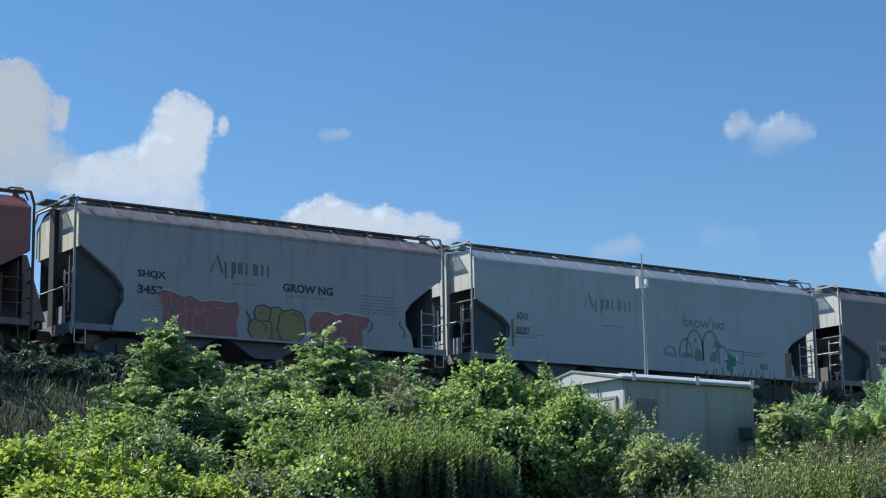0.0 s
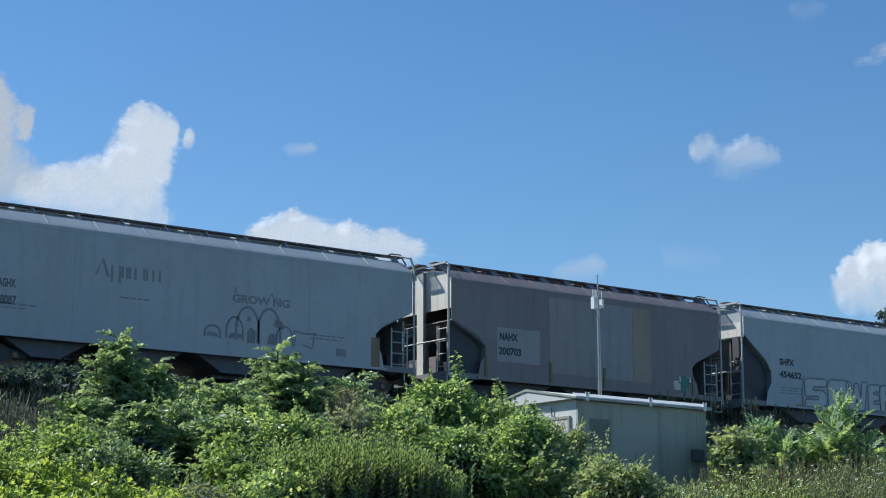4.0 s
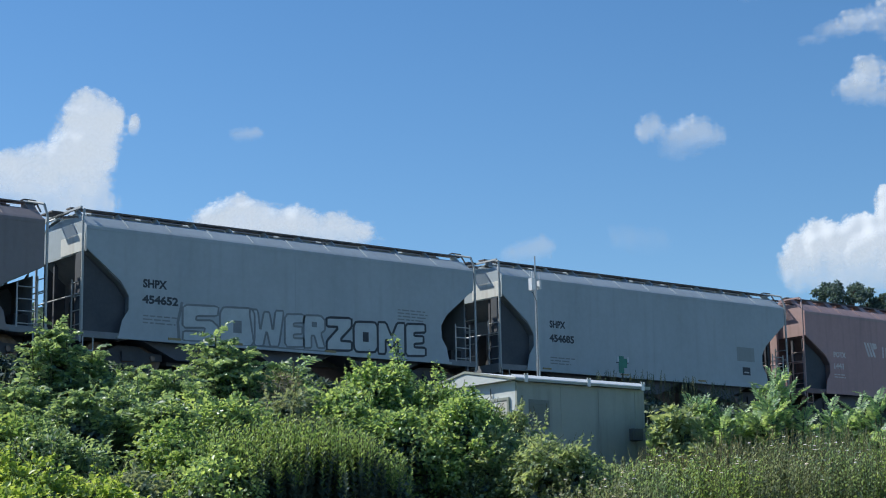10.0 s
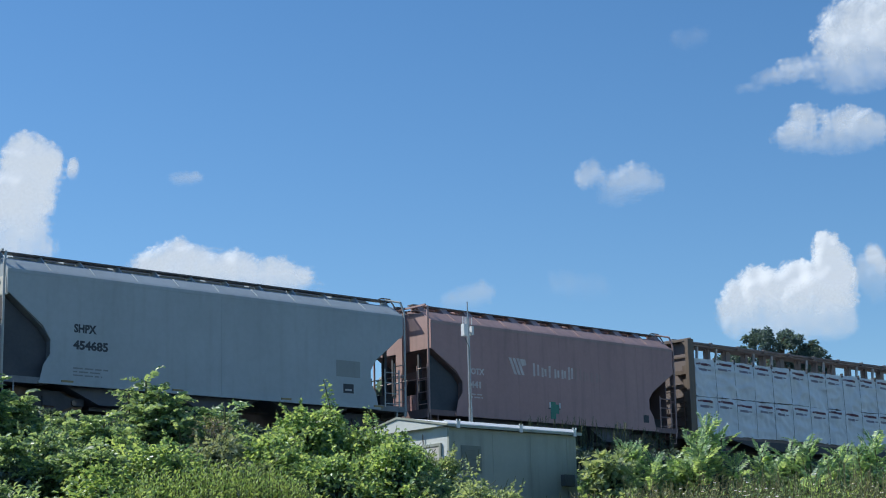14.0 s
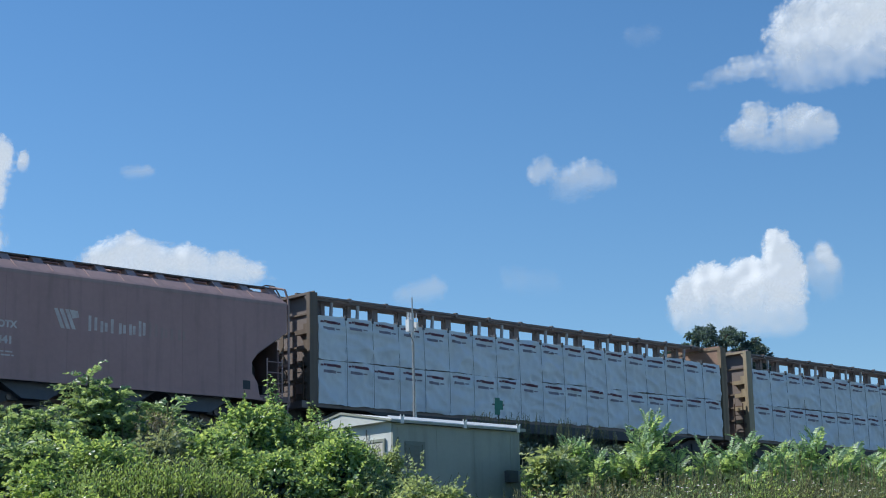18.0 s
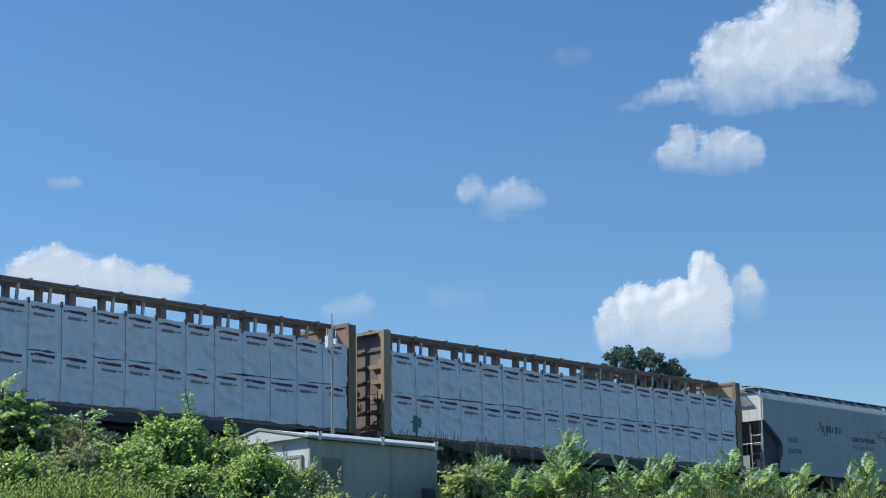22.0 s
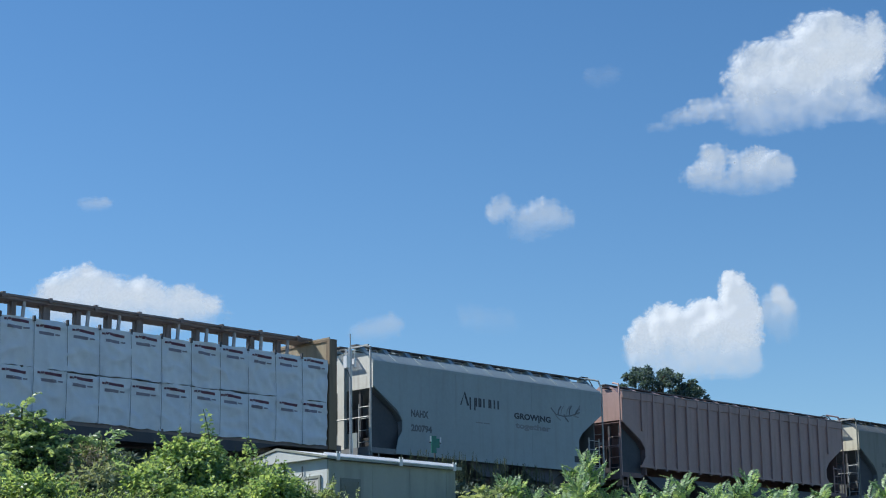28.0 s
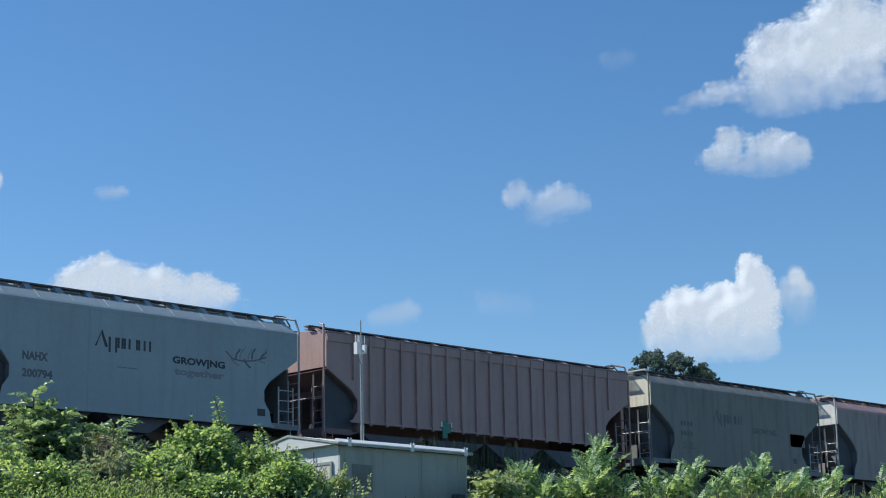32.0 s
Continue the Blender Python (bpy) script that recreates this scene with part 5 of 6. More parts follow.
def sapling(x, y, h, w, seed, label, leaf=LEAF_FROND, n_tops=14, per=10, length=0.55, pairs=6, leaf_l=0.17, leaf_w=0.095, name="sapling", group="saplings on the slope", loose=1.0, rise=0.0, arch=0.33):
    """A many-stemmed young tree with feather-like leaves in whorls at the stem tops and along the stems."""
    r = np.random.default_rng(seed)
    z = ground_z(x, y)
    t = thing(name, label, "shrub", pose(x, y, z - 0.05), group)
    lines, B, D = [], [], []
    for i in range(n_tops):
        a, q = r.uniform(0, math.tau), math.sqrt(r.uniform(0, 1)) * w * (0.8 if i > 3 else 0.45)
        hh = h * (1.0 if i == 0 else 0.97 - 0.13 * (q / w) - r.uniform(0, 0.22) * (i > 3))
        top = np.array((0 if i == 0 else q * math.cos(a), 0 if i == 0 else q * math.sin(a), hh - 0.18))
        foot = np.array((top[0] * 0.25, top[1] * 0.25, 0))
        mid = (top + foot) / 2 + np.array((top[0] * 0.15, top[1] * 0.15, 0))
        lines.append(([foot, mid, top], 0.03, 0.012))
        for k in range(per * 3):
            u = 1 - 0.78 * (k / (per * 3)) ** 1.15
            p = foot + (top - foot) * u + (mid - (top + foot) / 2) * 4 * u * (1 - u)
            b = k * 2.4 + r.uniform(-0.4, 0.4)
            el = 0.15 + rise + 0.5 * max(0.0, (u - 0.55) / 0.45) + r.uniform(-0.3, 0.35)
            B.append(p)
            D.append(np.array((math.cos(b) * math.cos(el), math.sin(b) * math.cos(el), math.sin(el))))
    for ln in lines:
        part("stem", stems_mesh([ln], STEM_GREEN), STEM_GREEN, t)
    part("leaves", leaves_mesh(*fronds(r, B, D, length, pairs, leaf_l, leaf_w, loose, arch), leaf), leaf, t)
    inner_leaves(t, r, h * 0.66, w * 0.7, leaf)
    return t


def bush(x, y, h, w, seed, label, leaf, n=5200, leaf_l=0.13, clumps=70, spread=0.3, spires=0, name="bush", droop=0.2, round_leaf=0.75, shoots=0, group="bushes on the slope"):
    """A broad bush or vine mound: stems and many single leaves in clumps, with a ragged outline."""
    r = np.random.default_rng(seed)
    z = ground_z(x, y)
    t = thing(name, label, "bush", pose(x, y, z - 0.05), group)
    clumps = int(clumps * 0.6)
    C = crown_clumps(r, h - spread * 0.9, w, clumps)
    sz = np.full(len(C), spread * 1.3) * r.uniform(0.4, 1.45, len(C))
    pick = r.integers(0, len(C), n)
    off = unit(r, n) * (r.uniform(0.25, 1.0, n) ** 0.4 * sz[pick])[:, None]
    P = C[pick] + off * np.array((1, 1, 0.7))
    P[:, 2] = np.maximum(P[:, 2], 0.03)
    out = off / (np.linalg.norm(off, axis=1)[:, None] + 1e-6)
    rad = P * np.array((1, 1, 0)) / max(w, 0.1)
    D = out * 0.8 + rad * 0.5 + r.normal(size=(n, 3)) * 0.45 + np.array((0, 0, -droop))
    N = out * 0.6 + np.array((0, 0, 0.9)) + r.normal(size=(n, 3)) * 0.4
    Ls = leaf_l * r.uniform(0.6, 1.25, n)
    lines = []
    for i in range(1 if spires else 0):
        k = 60
        u = r.uniform(0, 1, k) ** 0.8
        a = r.uniform(0, math.tau, k)
        q = 0.05 + 0.16 * (1 - u) * r.uniform(0.3, 1, k)
        Q = np.stack([0.25 - 0.28 * u + q * np.cos(a), q * np.sin(a), h * 0.9 + spires * u], 1)
        P, D = np.vstack([P, Q]), np.vstack([D, np.stack([np.cos(a), np.sin(a), r.uniform(-0.4, 0.6, k)], 1)])
        N, Ls = np.vstack([N, np.tile((0, 0, 1.0), (k, 1)) + r.normal(size=(k, 3)) * 0.4]), np.concatenate([Ls, leaf_l * r.uniform(0.6, 1.1, k)])
        lines.append(([(0, 0, 0), (0.2, 0, h * 0.6), (0.25, 0, h * 0.9), (-0.03, 0, h * 0.9 + spires - 0.02)], 0.02, 0.007))
    # leafy shoots that break the outline
    for i in range(shoots):
        c = C[r.integers(0, len(C))]
        d = c * np.array((0.7 / max(w, 0.1), 0.7 / max(w, 0.1), 0)) + np.array((0, 0, 0.8)) + r.normal(size=3) * 0.35
        d /= np.linalg.norm(d)
        ln = r.uniform(0.3, 0.62)
        s0 = c + d * spread * 0.9
        k = 15
        u = np.linspace(0.0, 1, k)[:, None]
        Q = s0 + d * ln * u + np.array((0, 0, -0.25)) * ln * u * u
        sd = r.normal(size=(k, 3)) + d * 0.5
        P, D, N = np.vstack([P, Q]), np.vstack([D, sd]), np.vstack([N, r.normal(size=(k, 3)) * 0.5 + (0, 0, 1.0)])
        Ls = np.concatenate([Ls, leaf_l * (1.15 - 0.6 * u[:, 0]) * r.uniform(0.8, 1.2, k)])
        lines.append(([tuple(c), tuple(s0), tuple(s0 + d * ln)], 0.008, 0.004))
    for c in C[::3]:
        lines.append(([(c[0] * 0.2, c[1] * 0.2, 0), (c[0] * 0.7, c[1] * 0.7, c[2] * 0.6), tuple(c)], 0.016, 0.007))
    tagged(part("stem_mass", stems_mesh(lines, STEM_GREEN, 4), STEM_GREEN, t), kind="stuff")
    part("leaves", leaves_mesh(P, D, N, Ls, Ls * round_leaf, leaf), leaf, t)
    if name != "backing_bush":
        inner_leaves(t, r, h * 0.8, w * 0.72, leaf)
    return t


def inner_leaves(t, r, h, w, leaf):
    """Broad leaves that fill a plant's inside, in a colour darkened for the shade there."""
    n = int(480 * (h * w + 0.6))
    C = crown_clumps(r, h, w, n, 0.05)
    part("inner_leaves", leaves_mesh(C, r.normal(size=(n, 3)), r.normal(size=(n, 3)), r.uniform(0.14, 0.24, n), r.uniform(0.1, 0.17, n), LEAF_SHADE), LEAF_SHADE, t, "inner leaves coloured dark for shade")


def weed_stand(x, y, h, wx, wy, seed, label, leaf, stalks=160, per=34, leaf_l=0.14, name="tall_weeds", flowers=0, thin=0.22, under=None, group="tall weeds on the slope"):
    """A stand of upright leafy stalks, rooted on the slope."""
    r = np.random.default_rng(seed)
    t = thing(name, label, "weeds", pose(x, y, ground_z(x, y)), group, "stuff")
    z0 = ground_z(x, y)
    P, D, N, L, lines, heads = [], [], [], [], [], []
    for i in range(stalks):
        px, py = r.uniform(-wx, wx), r.uniform(-wy, wy)
        g = ground_z(x + px, y + py) - z0 - 0.03
        hh = h * r.uniform(0.84, 1.05) * (1 - 0.25 * abs(px / wx) ** 3)
        lean = r.normal(size=2) * 0.10 * hh
        lines.append(([(px, py, g), (px + lean[0], py + lean[1], g + hh)], 0.008, 0.005))
        u = np.linspace(0.12, 1, per) ** 0.8
        a = np.arange(per) * 2.4 + r.uniform(0, 6)
        up = 0.35 + 0.9 * u
        P.append(np.stack([px + lean[0] * u, py + lean[1] * u, g + hh * u], 1))
        D.append(np.stack([np.cos(a), np.sin(a), up], 1) + r.normal(size=(per, 3)) * 0.2)
        N.append(np.stack([-np.cos(a) * 0.6, -np.sin(a) * 0.6, np.ones(per)], 1))
        L.append(leaf_l * (1.15 - 0.65 * u) * r.uniform(0.8, 1.2, per))
        if i < flowers:
            heads.append((px + lean[0], py + lean[1], g + hh))
    P, D, N, L = (np.concatenate(q) for q in (P, D, N, L))
    part("stalk", stems_mesh(lines, STEM_GREEN, 3), STEM_GREEN, t)
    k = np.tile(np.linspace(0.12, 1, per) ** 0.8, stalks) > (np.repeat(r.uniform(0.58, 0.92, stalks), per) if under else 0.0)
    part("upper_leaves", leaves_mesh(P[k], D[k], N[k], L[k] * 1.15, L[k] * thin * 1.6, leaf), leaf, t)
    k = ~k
    # Lower leaves take the darkened colour, which paints in the stand's shade.
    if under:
        part("lower_leaves", leaves_mesh(P[k], D[k], N[k], L[k] * 1.2, L[k] * thin * 2.6, under), under, t, "lower leaves coloured dark for shade")
    if heads:
        Hn = np.repeat(np.array(heads), 12, 0)
        k = len(Hn)
        a = r.uniform(0, math.tau, k)
        Dh = np.stack([np.cos(a), np.sin(a), r.uniform(0.0, 0.5, k)], 1)
        part("flower_heads", leaves_mesh(Hn, Dh, np.tile((0, 0, 1.0), (k, 1)) + r.normal(size=(k, 3)) * 0.2, r.uniform(0.02, 0.05, k), np.full(k, 0.03), PETAL), PETAL, t)
    return t


def spot(az, rng):
    return rng * math.sin(radians(az)), rng * math.cos(radians(az))


def top_height(az, rng, el):
    x, y = spot(az, rng)
    return x, y, EYE_Z + rng * math.tan(radians(el)) - ground_z(x, y)


def build_plants():
    # saplings with feather-like leaves: bearing, range, elevation of the top, half-width
    for i, (az, rng, el, w) in enumerate([(26.3, 40, 8.45, 0.9), (27.5, 41, 7.6, 0.8), (28.9, 39.5, 7.1, 1.0), (31.4, 41, 8.2, 1.0), (32.4, 41, 7.5, 1.0),
                                          (30.1, 39, 7.0, 1.0), (33.5, 42, 7.2, 1.0), (25.2, 38, 6.6, 0.9), (29.6, 36.5, 6.0, 1.1), (27.2, 36.5, 6.3, 1.1)]):
        x, y, h = top_height(az, rng, el)
        sapling(x, y, h, w, 100 + i, "green tree-of-heaven sapling with feathery leaves on the slope")
    # low sumacs beside the shed
    for i, (az, rng, el, w) in enumerate([(46.9, 47, 5.55, 1.1), (48.2, 48, 5.2, 0.9), (49.3, 47.5, 6.2, 1.2), (51.0, 48, 5.3, 1.0), (52.5, 47, 5.5, 1.2), (54.5, 48, 5.55, 1.2),
                                          (56.7, 48, 5.1, 1.2), (58.6, 49, 5.2, 1.3), (45.9, 49, 4.9, 0.7), (53.4, 50, 5.2, 1.0), (55.7, 51, 5.0, 1.0)]):
        x, y, h = top_height(az, rng, el)
        sapling(x, y, h, w, 140 + i, "deep green sumac with arching fronds beside the shed", LEAF_SUMAC, 15, 6, 0.72, 9, 0.18, 0.07, "sumac", "sumacs on the slope", 0.3, 0.4, 0.24)
    x, y, h = top_height(46.2, 45.5, 5.2)
    bush(x, y, h, 0.75, 160, "bright broad-leaved shrub beside the shed's corner", LEAF_PALE, 1500, 0.24, 40, 0.3, 0, "leafy_bush", round_leaf=0.6, shoots=16)
    # vine mound in the middle and round the shed
    for i, (az, rng, el, w, sp) in enumerate([(36.3, 40, 6.95, 1.25, 0.35), (37.1, 40.5, 7.05, 0.9, 0.95), (38.5, 40, 6.35, 1.2, 0.75), (35.2, 39, 6.2, 1.1, 0), (39.4, 38.5, 5.9, 1.1, 0), (37.2, 38, 5.6, 1.2, 0), (39.0, 41, 6.0, 0.7, 0), (39.6, 39.5, 5.85, 0.5, 0.55), (40.0, 38.8, 5.3, 0.4, 0.5)]):
        x, y, h = top_height(az, rng, el)
        bush(x, y, h, w, 200 + i, "dense dark green vine-covered bush with glossy leaves", LEAF_VINE, 9000, 0.12, 130, 0.3, sp, "vine_bush", shoots=45, group="vine bushes by the shed")
    for i, (az, rng, el, w) in enumerate([(40.9, 40, 5.45, 0.8), (42.0, 37, 4.7, 0.85), (40.0, 38, 4.7, 0.9), (43.0, 36.6, 4.3, 0.65), (40.7, 38.5, 5.0, 0.6), (44.2, 38, 3.6, 0.8), (45.6, 38, 3.3, 0.8), (40.3, 39, 5.2, 0.55)]):
        x, y, h = top_height(az, rng, el)
        bush(x, y, h, w, 220 + i, "pale green leafy bush in front of the shed", LEAF_PALE, 5600, 0.10, 70, 0.26, 0, "leafy_bush", shoots=26)
    x, y, h = top_height(33.6, 40, 6.75)
    bush(x, y, h, 0.9, 233, "brownish half-dry shrub among green bushes", LEAF_DRY, 3600, 0.085, 60, 0.22, 0, "dry_shrub", round_leaf=0.4)
    x, y, h = top_height(33.9, 41, 7.3)
    sapling(x, y, h, 0.3, 234, "young sapling with long pale arching leaves", LEAF_SUMAC, 2, 2, 1.1, 12, 0.2, 0.07)
    # undergrowth between
    for i, (az, rng, el, w) in enumerate([(24.0, 38, 5.3, 1.2), (26.2, 35, 5.0, 1.2), (30.4, 35, 5.1, 1.3), (32.0, 37, 6.0, 1.2), (33.8, 38, 6.2, 1.1),
                                          (30.9, 38, 6.4, 1.1), (28.6, 37.5, 6.3, 1.0), (25.0, 36, 5.4, 1.1), (31.7, 32.5, 4.3, 1.0), (28.6, 32, 3.6, 1.1)]):
        x, y, h = top_height(az, rng, el)
        bush(x, y, h, w, 240 + i, "mixed green undergrowth bush on the slope", (LEAF_VINE, LEAF_FROND, LEAF_WEED, LEAF_VINE, LEAF_DULL)[i % 5], 6600, 0.11, 90, 0.3, 0, "undergrowth_bush", shoots=34)
    # bright bushes at the foot of the slope
    for i, (az, rng, el, w) in enumerate([(21.8, 30, 4.6, 1.3), (23.6, 30, 4.3, 1.2), (25.6, 30, 3.9, 1.3), (27.6, 30, 3.3, 1.1), (20.2, 30, 4.6, 1.2), (22.8, 28, 3.6, 1.2), (25.0, 28, 3.2, 1.2)]):
        x, y, h = top_height(az, rng, el)
        bush(x, y, h, w, 260 + i, "bright yellow-green sunlit bush at the foot of the slope", LEAF_BRIGHT, 7500, 0.12, 80, 0.28, 0, "bright_bush", shoots=30)
    # goldenrod and other tall weeds
    for i, (az, rng, el, w) in enumerate([(32.9, 33, 4.75, 0.8), (34.3, 33, 5.05, 0.9), (35.6, 33, 4.7, 0.7)]):
        x, y, h = top_height(az, rng, el)
        weed_stand(x, y, h, w, 0.9, 300 + i, "bright green upright goldenrod stalks", LEAF_WEED, 330, 44, 0.15, thin=0.3, under=LEAF_SHADE)
    for i, (az, rng, el, w) in enumerate([(44.0, 35.5, 3.0, 0.8), (45.2, 36, 3.4, 1.0), (47.0, 37, 3.8, 1.2), (49.0, 38, 3.9, 1.3), (51.0, 39, 4.0, 1.3), (53.2, 40, 4.0, 1.4),
                                          (55.5, 41, 4.0, 1.5), (57.8, 42, 4.0, 1.5), (60.0, 43, 4.0, 1.6)]):
        x, y, h = top_height(az, rng, el)
        weed_stand(x, y, h, w, 1.0, 320 + i, "mixed grass and weeds with small white flower heads", (LEAF_DULL, LEAF_FROND, LEAF_WEED)[i % 3], 190, 26, 0.14, flowers=14 if i % 2 else 34, thin=0.34)
        x, y, h = top_height(az + 0.9, rng + 2.5, el + 0.5)
        weed_stand(x, y, h, w, 0.8, 350 + i, "brownish dry stalks among green weeds", LEAF_RUSSET if i % 4 else LEAF_DULL, 150, 22, 0.12, name="dry_weeds", thin=0.2)
    # weeds along the top of the embankment, with shade put into their leaf colour
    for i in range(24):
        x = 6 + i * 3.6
        bush(x, 46.3 + 0.4 * noise.noise((x, 7.0, 2.0)), 0.45 + 0.3 * noise.noise((x, 3.0, 1.0)), 2.2, 400 + i, "weeds coloured dark for shade along the top of the embankment", LEAF_SHADE, 3600, 0.13, 60, 0.2, 0,
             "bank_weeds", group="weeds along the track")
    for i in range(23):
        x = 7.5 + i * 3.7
        bush(x, 44.7 + 0.4 * noise.noise((x, 2.0, 5.0)), 0.5 + 0.25 * noise.noise((x, 5.0, 1.0)), 2.2, 520 + i, "low dark green weeds below the track's shoulder", LEAF_SHADE, 3600, 0.15, 60, 0.24, 0,
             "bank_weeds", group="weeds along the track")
    for i, (az, y, h) in enumerate([(44.0, 45.6, 1.5), (45.3, 45.7, 1.6), (46.5, 45.5, 1.5), (47.6, 45.6, 1.4)]):
        x = y * math.tan(radians(az))
        weed_stand(x, y, h, 0.9, 0.5, 430 + i, "tall pale seed stalks at the track's edge", LEAF_SHADE, 34, 22, 0.12, name="seed_stalks", group="weeds along the track")
    # dark bushes added beyond the track to close the gaps under and between cars
    for i in range(26):
        x = 8 + i * 4.3
        bush(x, 57.5, 4.6 + 0.5 * noise.noise((x * 0.3, 1.0, 0.0)), 3.4, 460 + i, "dark bush added beyond the track to hide the sky under the cars", LEAF_TREE, 8000, 0.4, 110, 0.8, 0, "backing_bush", group="bushes beyond the track")
    low_growth()


def low_growth():
    r = np.random.default_rng(77)
    n = 90000
    X, Y = r.uniform(6, 84, n), r.uniform(19, 46, n)
    Z = np.array([ground_z(a, b) for a, b in zip(X, Y)])
    P = np.stack([X, Y, Z], 1)
    D = np.stack([r.normal(size=n) * 0.45, r.normal(size=n) * 0.45, np.ones(n)], 1)
    N = np.stack([r.normal(size=n), r.normal(size=n), np.full(n, 0.3)], 1)
    ob = new("low_growth", leaves_mesh(P, D, N, r.uniform(0.2, 0.6, n), r.uniform(0.015, 0.05, n), LEAF_GRASS))
    tagged(ob, "low green grass and weeds covering the slope", "grass", kind="stuff")


build_plants()


def far_tree(x, y, h, crown_w, crown_h, seed, n=26000, leaf_l=0.42, label="large dark green broadleaf tree beyond the train", base=None):
    r = np.random.default_rng(seed)
    z = ground_z(x, y) if base is None else base
    t = thing("tree", label, "tree", pose(x, y, z), "trees beyond the train")
    lines = [([(0, 0, 0), (0.15, 0.1, h * 0.3), (0.0, 0.2, h * 0.62), (0.2, 0, h * 0.85)], 0.42, 0.12)]
    C = []
    for i in range(150):
        a, q, u = r.uniform(0, math.tau), r.uniform(0.15, 1) ** 0.55, r.uniform(-1, 1)
        s = math.sqrt(1 - u * u * 0.92)
        C.append((crown_w * q * s * math.cos(a), crown_w * q * s * math.sin(a), h - crown_h * 0.5 + crown_h * 0.47 * u))
    C = np.array(C)
    for c in C[::4]:
        lines.append(([(0, 0.1, h * r.uniform(0.35, 0.6)), tuple(c * (0.6, 0.6, 1) - (0, 0, crown_h * 0.08)), tuple(c)], 0.14, 0.04))
    part("trunk", stems_mesh(lines, BARK, 6), BARK, t)
    pick = r.integers(0, len(C), n)
    rad = r.uniform(0.5, 1.3, len(C)) * crown_w * 0.105
    off = unit(r, n) * (r.uniform(0.2, 1, n) ** 0.45 * rad[pick])[:, None] * np.array((1, 1, 0.75))
    P = C[pick] + off
    part("crown", leaves_mesh(P, off + r.normal(size=(n, 3)) * 0.5 * rad.mean(), np.tile((0, 0, 1.0), (n, 1)) + r.normal(size=(n, 3)) * 0.5, leaf_l * r.uniform(0.6, 1.2, n),
                              0.6 * leaf_l * r.uniform(0.6, 1.2, n), LEAF_TREE), LEAF_TREE, t)
    return t


def build_trees():
    for az, rng, el, w, hgt, sd in ((51.55, 150, 8.95, 4.3, 6.2, 1), (50.25, 156, 8.3, 2.0, 3.5, 2), (52.7, 158, 8.45, 1.8, 4.0, 3)):
        x, y = spot(az, rng)
        far_tree(x, y, EYE_Z + rng * math.tan(radians(el)) - 5.5, w, hgt, 500 + sd, 17000 if sd == 1 else 6000, 0.3, base=5.5)


build_trees()


# ---- clouds: hollow heaps with bulging relief far off, crisp above and thinning out below, drifting to the right ----
def cloud_material(name, density, glow, body=0.28):
    m, n, l, p = nodes_of(name)
    n.remove(p)
    tc, at = n.new("ShaderNodeTexCoord"), n.new("ShaderNodeAttribute")
    at.attribute_name = "depth"
    no = n.new("ShaderNodeTexNoise")
    no.inputs["Scale"].default_value, no.inputs["Detail"].default_value, no.inputs["Roughness"].default_value = 0.06, 3, 0.5
    l.new(tc.outputs["Object"], no.inputs["Vector"])
    ma = n.new("ShaderNodeMath")
    ma.operation = "MULTIPLY_ADD"
    l.new(no.outputs[0], ma.inputs[0])
    ma.inputs[1].default_value = 0.3
    l.new(at.outputs["Fac"], ma.inputs[2])
    mr = n.new("ShaderNodeMapRange")
    mr.interpolation_type = "SMOOTHSTEP"
    mr.inputs[1].default_value, mr.inputs[2].default_value, mr.inputs[4].default_value = 0.21, 1.05, density
    l.new(ma.outputs[0], mr.inputs[0])
    df, em, tp = n.new("ShaderNodeBsdfDiffuse"), n.new("ShaderNodeEmission"), n.new("ShaderNodeBsdfTransparent")
    df.inputs[0].default_value = (body, body, body, 1)
    em.inputs[0].default_value, em.inputs[1].default_value = (0.83, 0.90, 1.0, 1), glow
    ad, m2 = n.new("ShaderNodeAddShader"), n.new("ShaderNodeMixShader")
    l.new(df.outputs[0], ad.inputs[0])
    l.new(em.outputs[0], ad.inputs[1])
    l.new(mr.outputs[0], m2.inputs[0])
    l.new(tp.outputs[0], m2.inputs[1])
    l.new(ad.outputs[0], m2.inputs[2])
    l.new(m2.outputs[0], n["Material Output"].inputs[0])
    return m


# Emission stands in for scattered sunlight; a weaker glow paints the gray cloud's shade.
CLOUD = cloud_material("cumulus cloud", 0.98, 0.77, 0.26)
CLOUD_GRAY = cloud_material("grayer cumulus cloud, shade put into its glow", 0.97, 0.6, 0.2)
CLOUD_SOFT = cloud_material("torn thin cloud", 0.66, 0.72)
CLOUD_TORN = cloud_material("torn white cloud", 0.46, 0.72)
CLOUD_PALE = cloud_material("pale cloud", 0.3, 0.7)
CLOUD_FAINT = cloud_material("faint cloud", 0.09, 0.7)
CLOUDS = []
FAR = 1500.0


def swirl(x, z, seed):
    """Smooth gradient noise over arrays, about -0.7 to 0.7."""
    r = np.random.default_rng(seed)
    table, angle = r.permutation(512), r.uniform(0, math.tau, 512)
    xi, zi = np.floor(x).astype(int), np.floor(z).astype(int)
    u, v = x - xi, z - zi

    def corner(a, b):
        g = angle[table[(table[(xi + a) % 512] + zi + b) % 512]]
        return np.cos(g) * (u - a) + np.sin(g) * (v - b)

    fu, fv = u * u * u * (u * (u * 6 - 15) + 10), v * v * v * (v * (v * 6 - 15) + 10)
    lo = corner(0, 0) * (1 - fu) + corner(1, 0) * fu
    hi = corner(0, 1) * (1 - fu) + corner(1, 1) * fu
    return lo * (1 - fv) + hi * fv


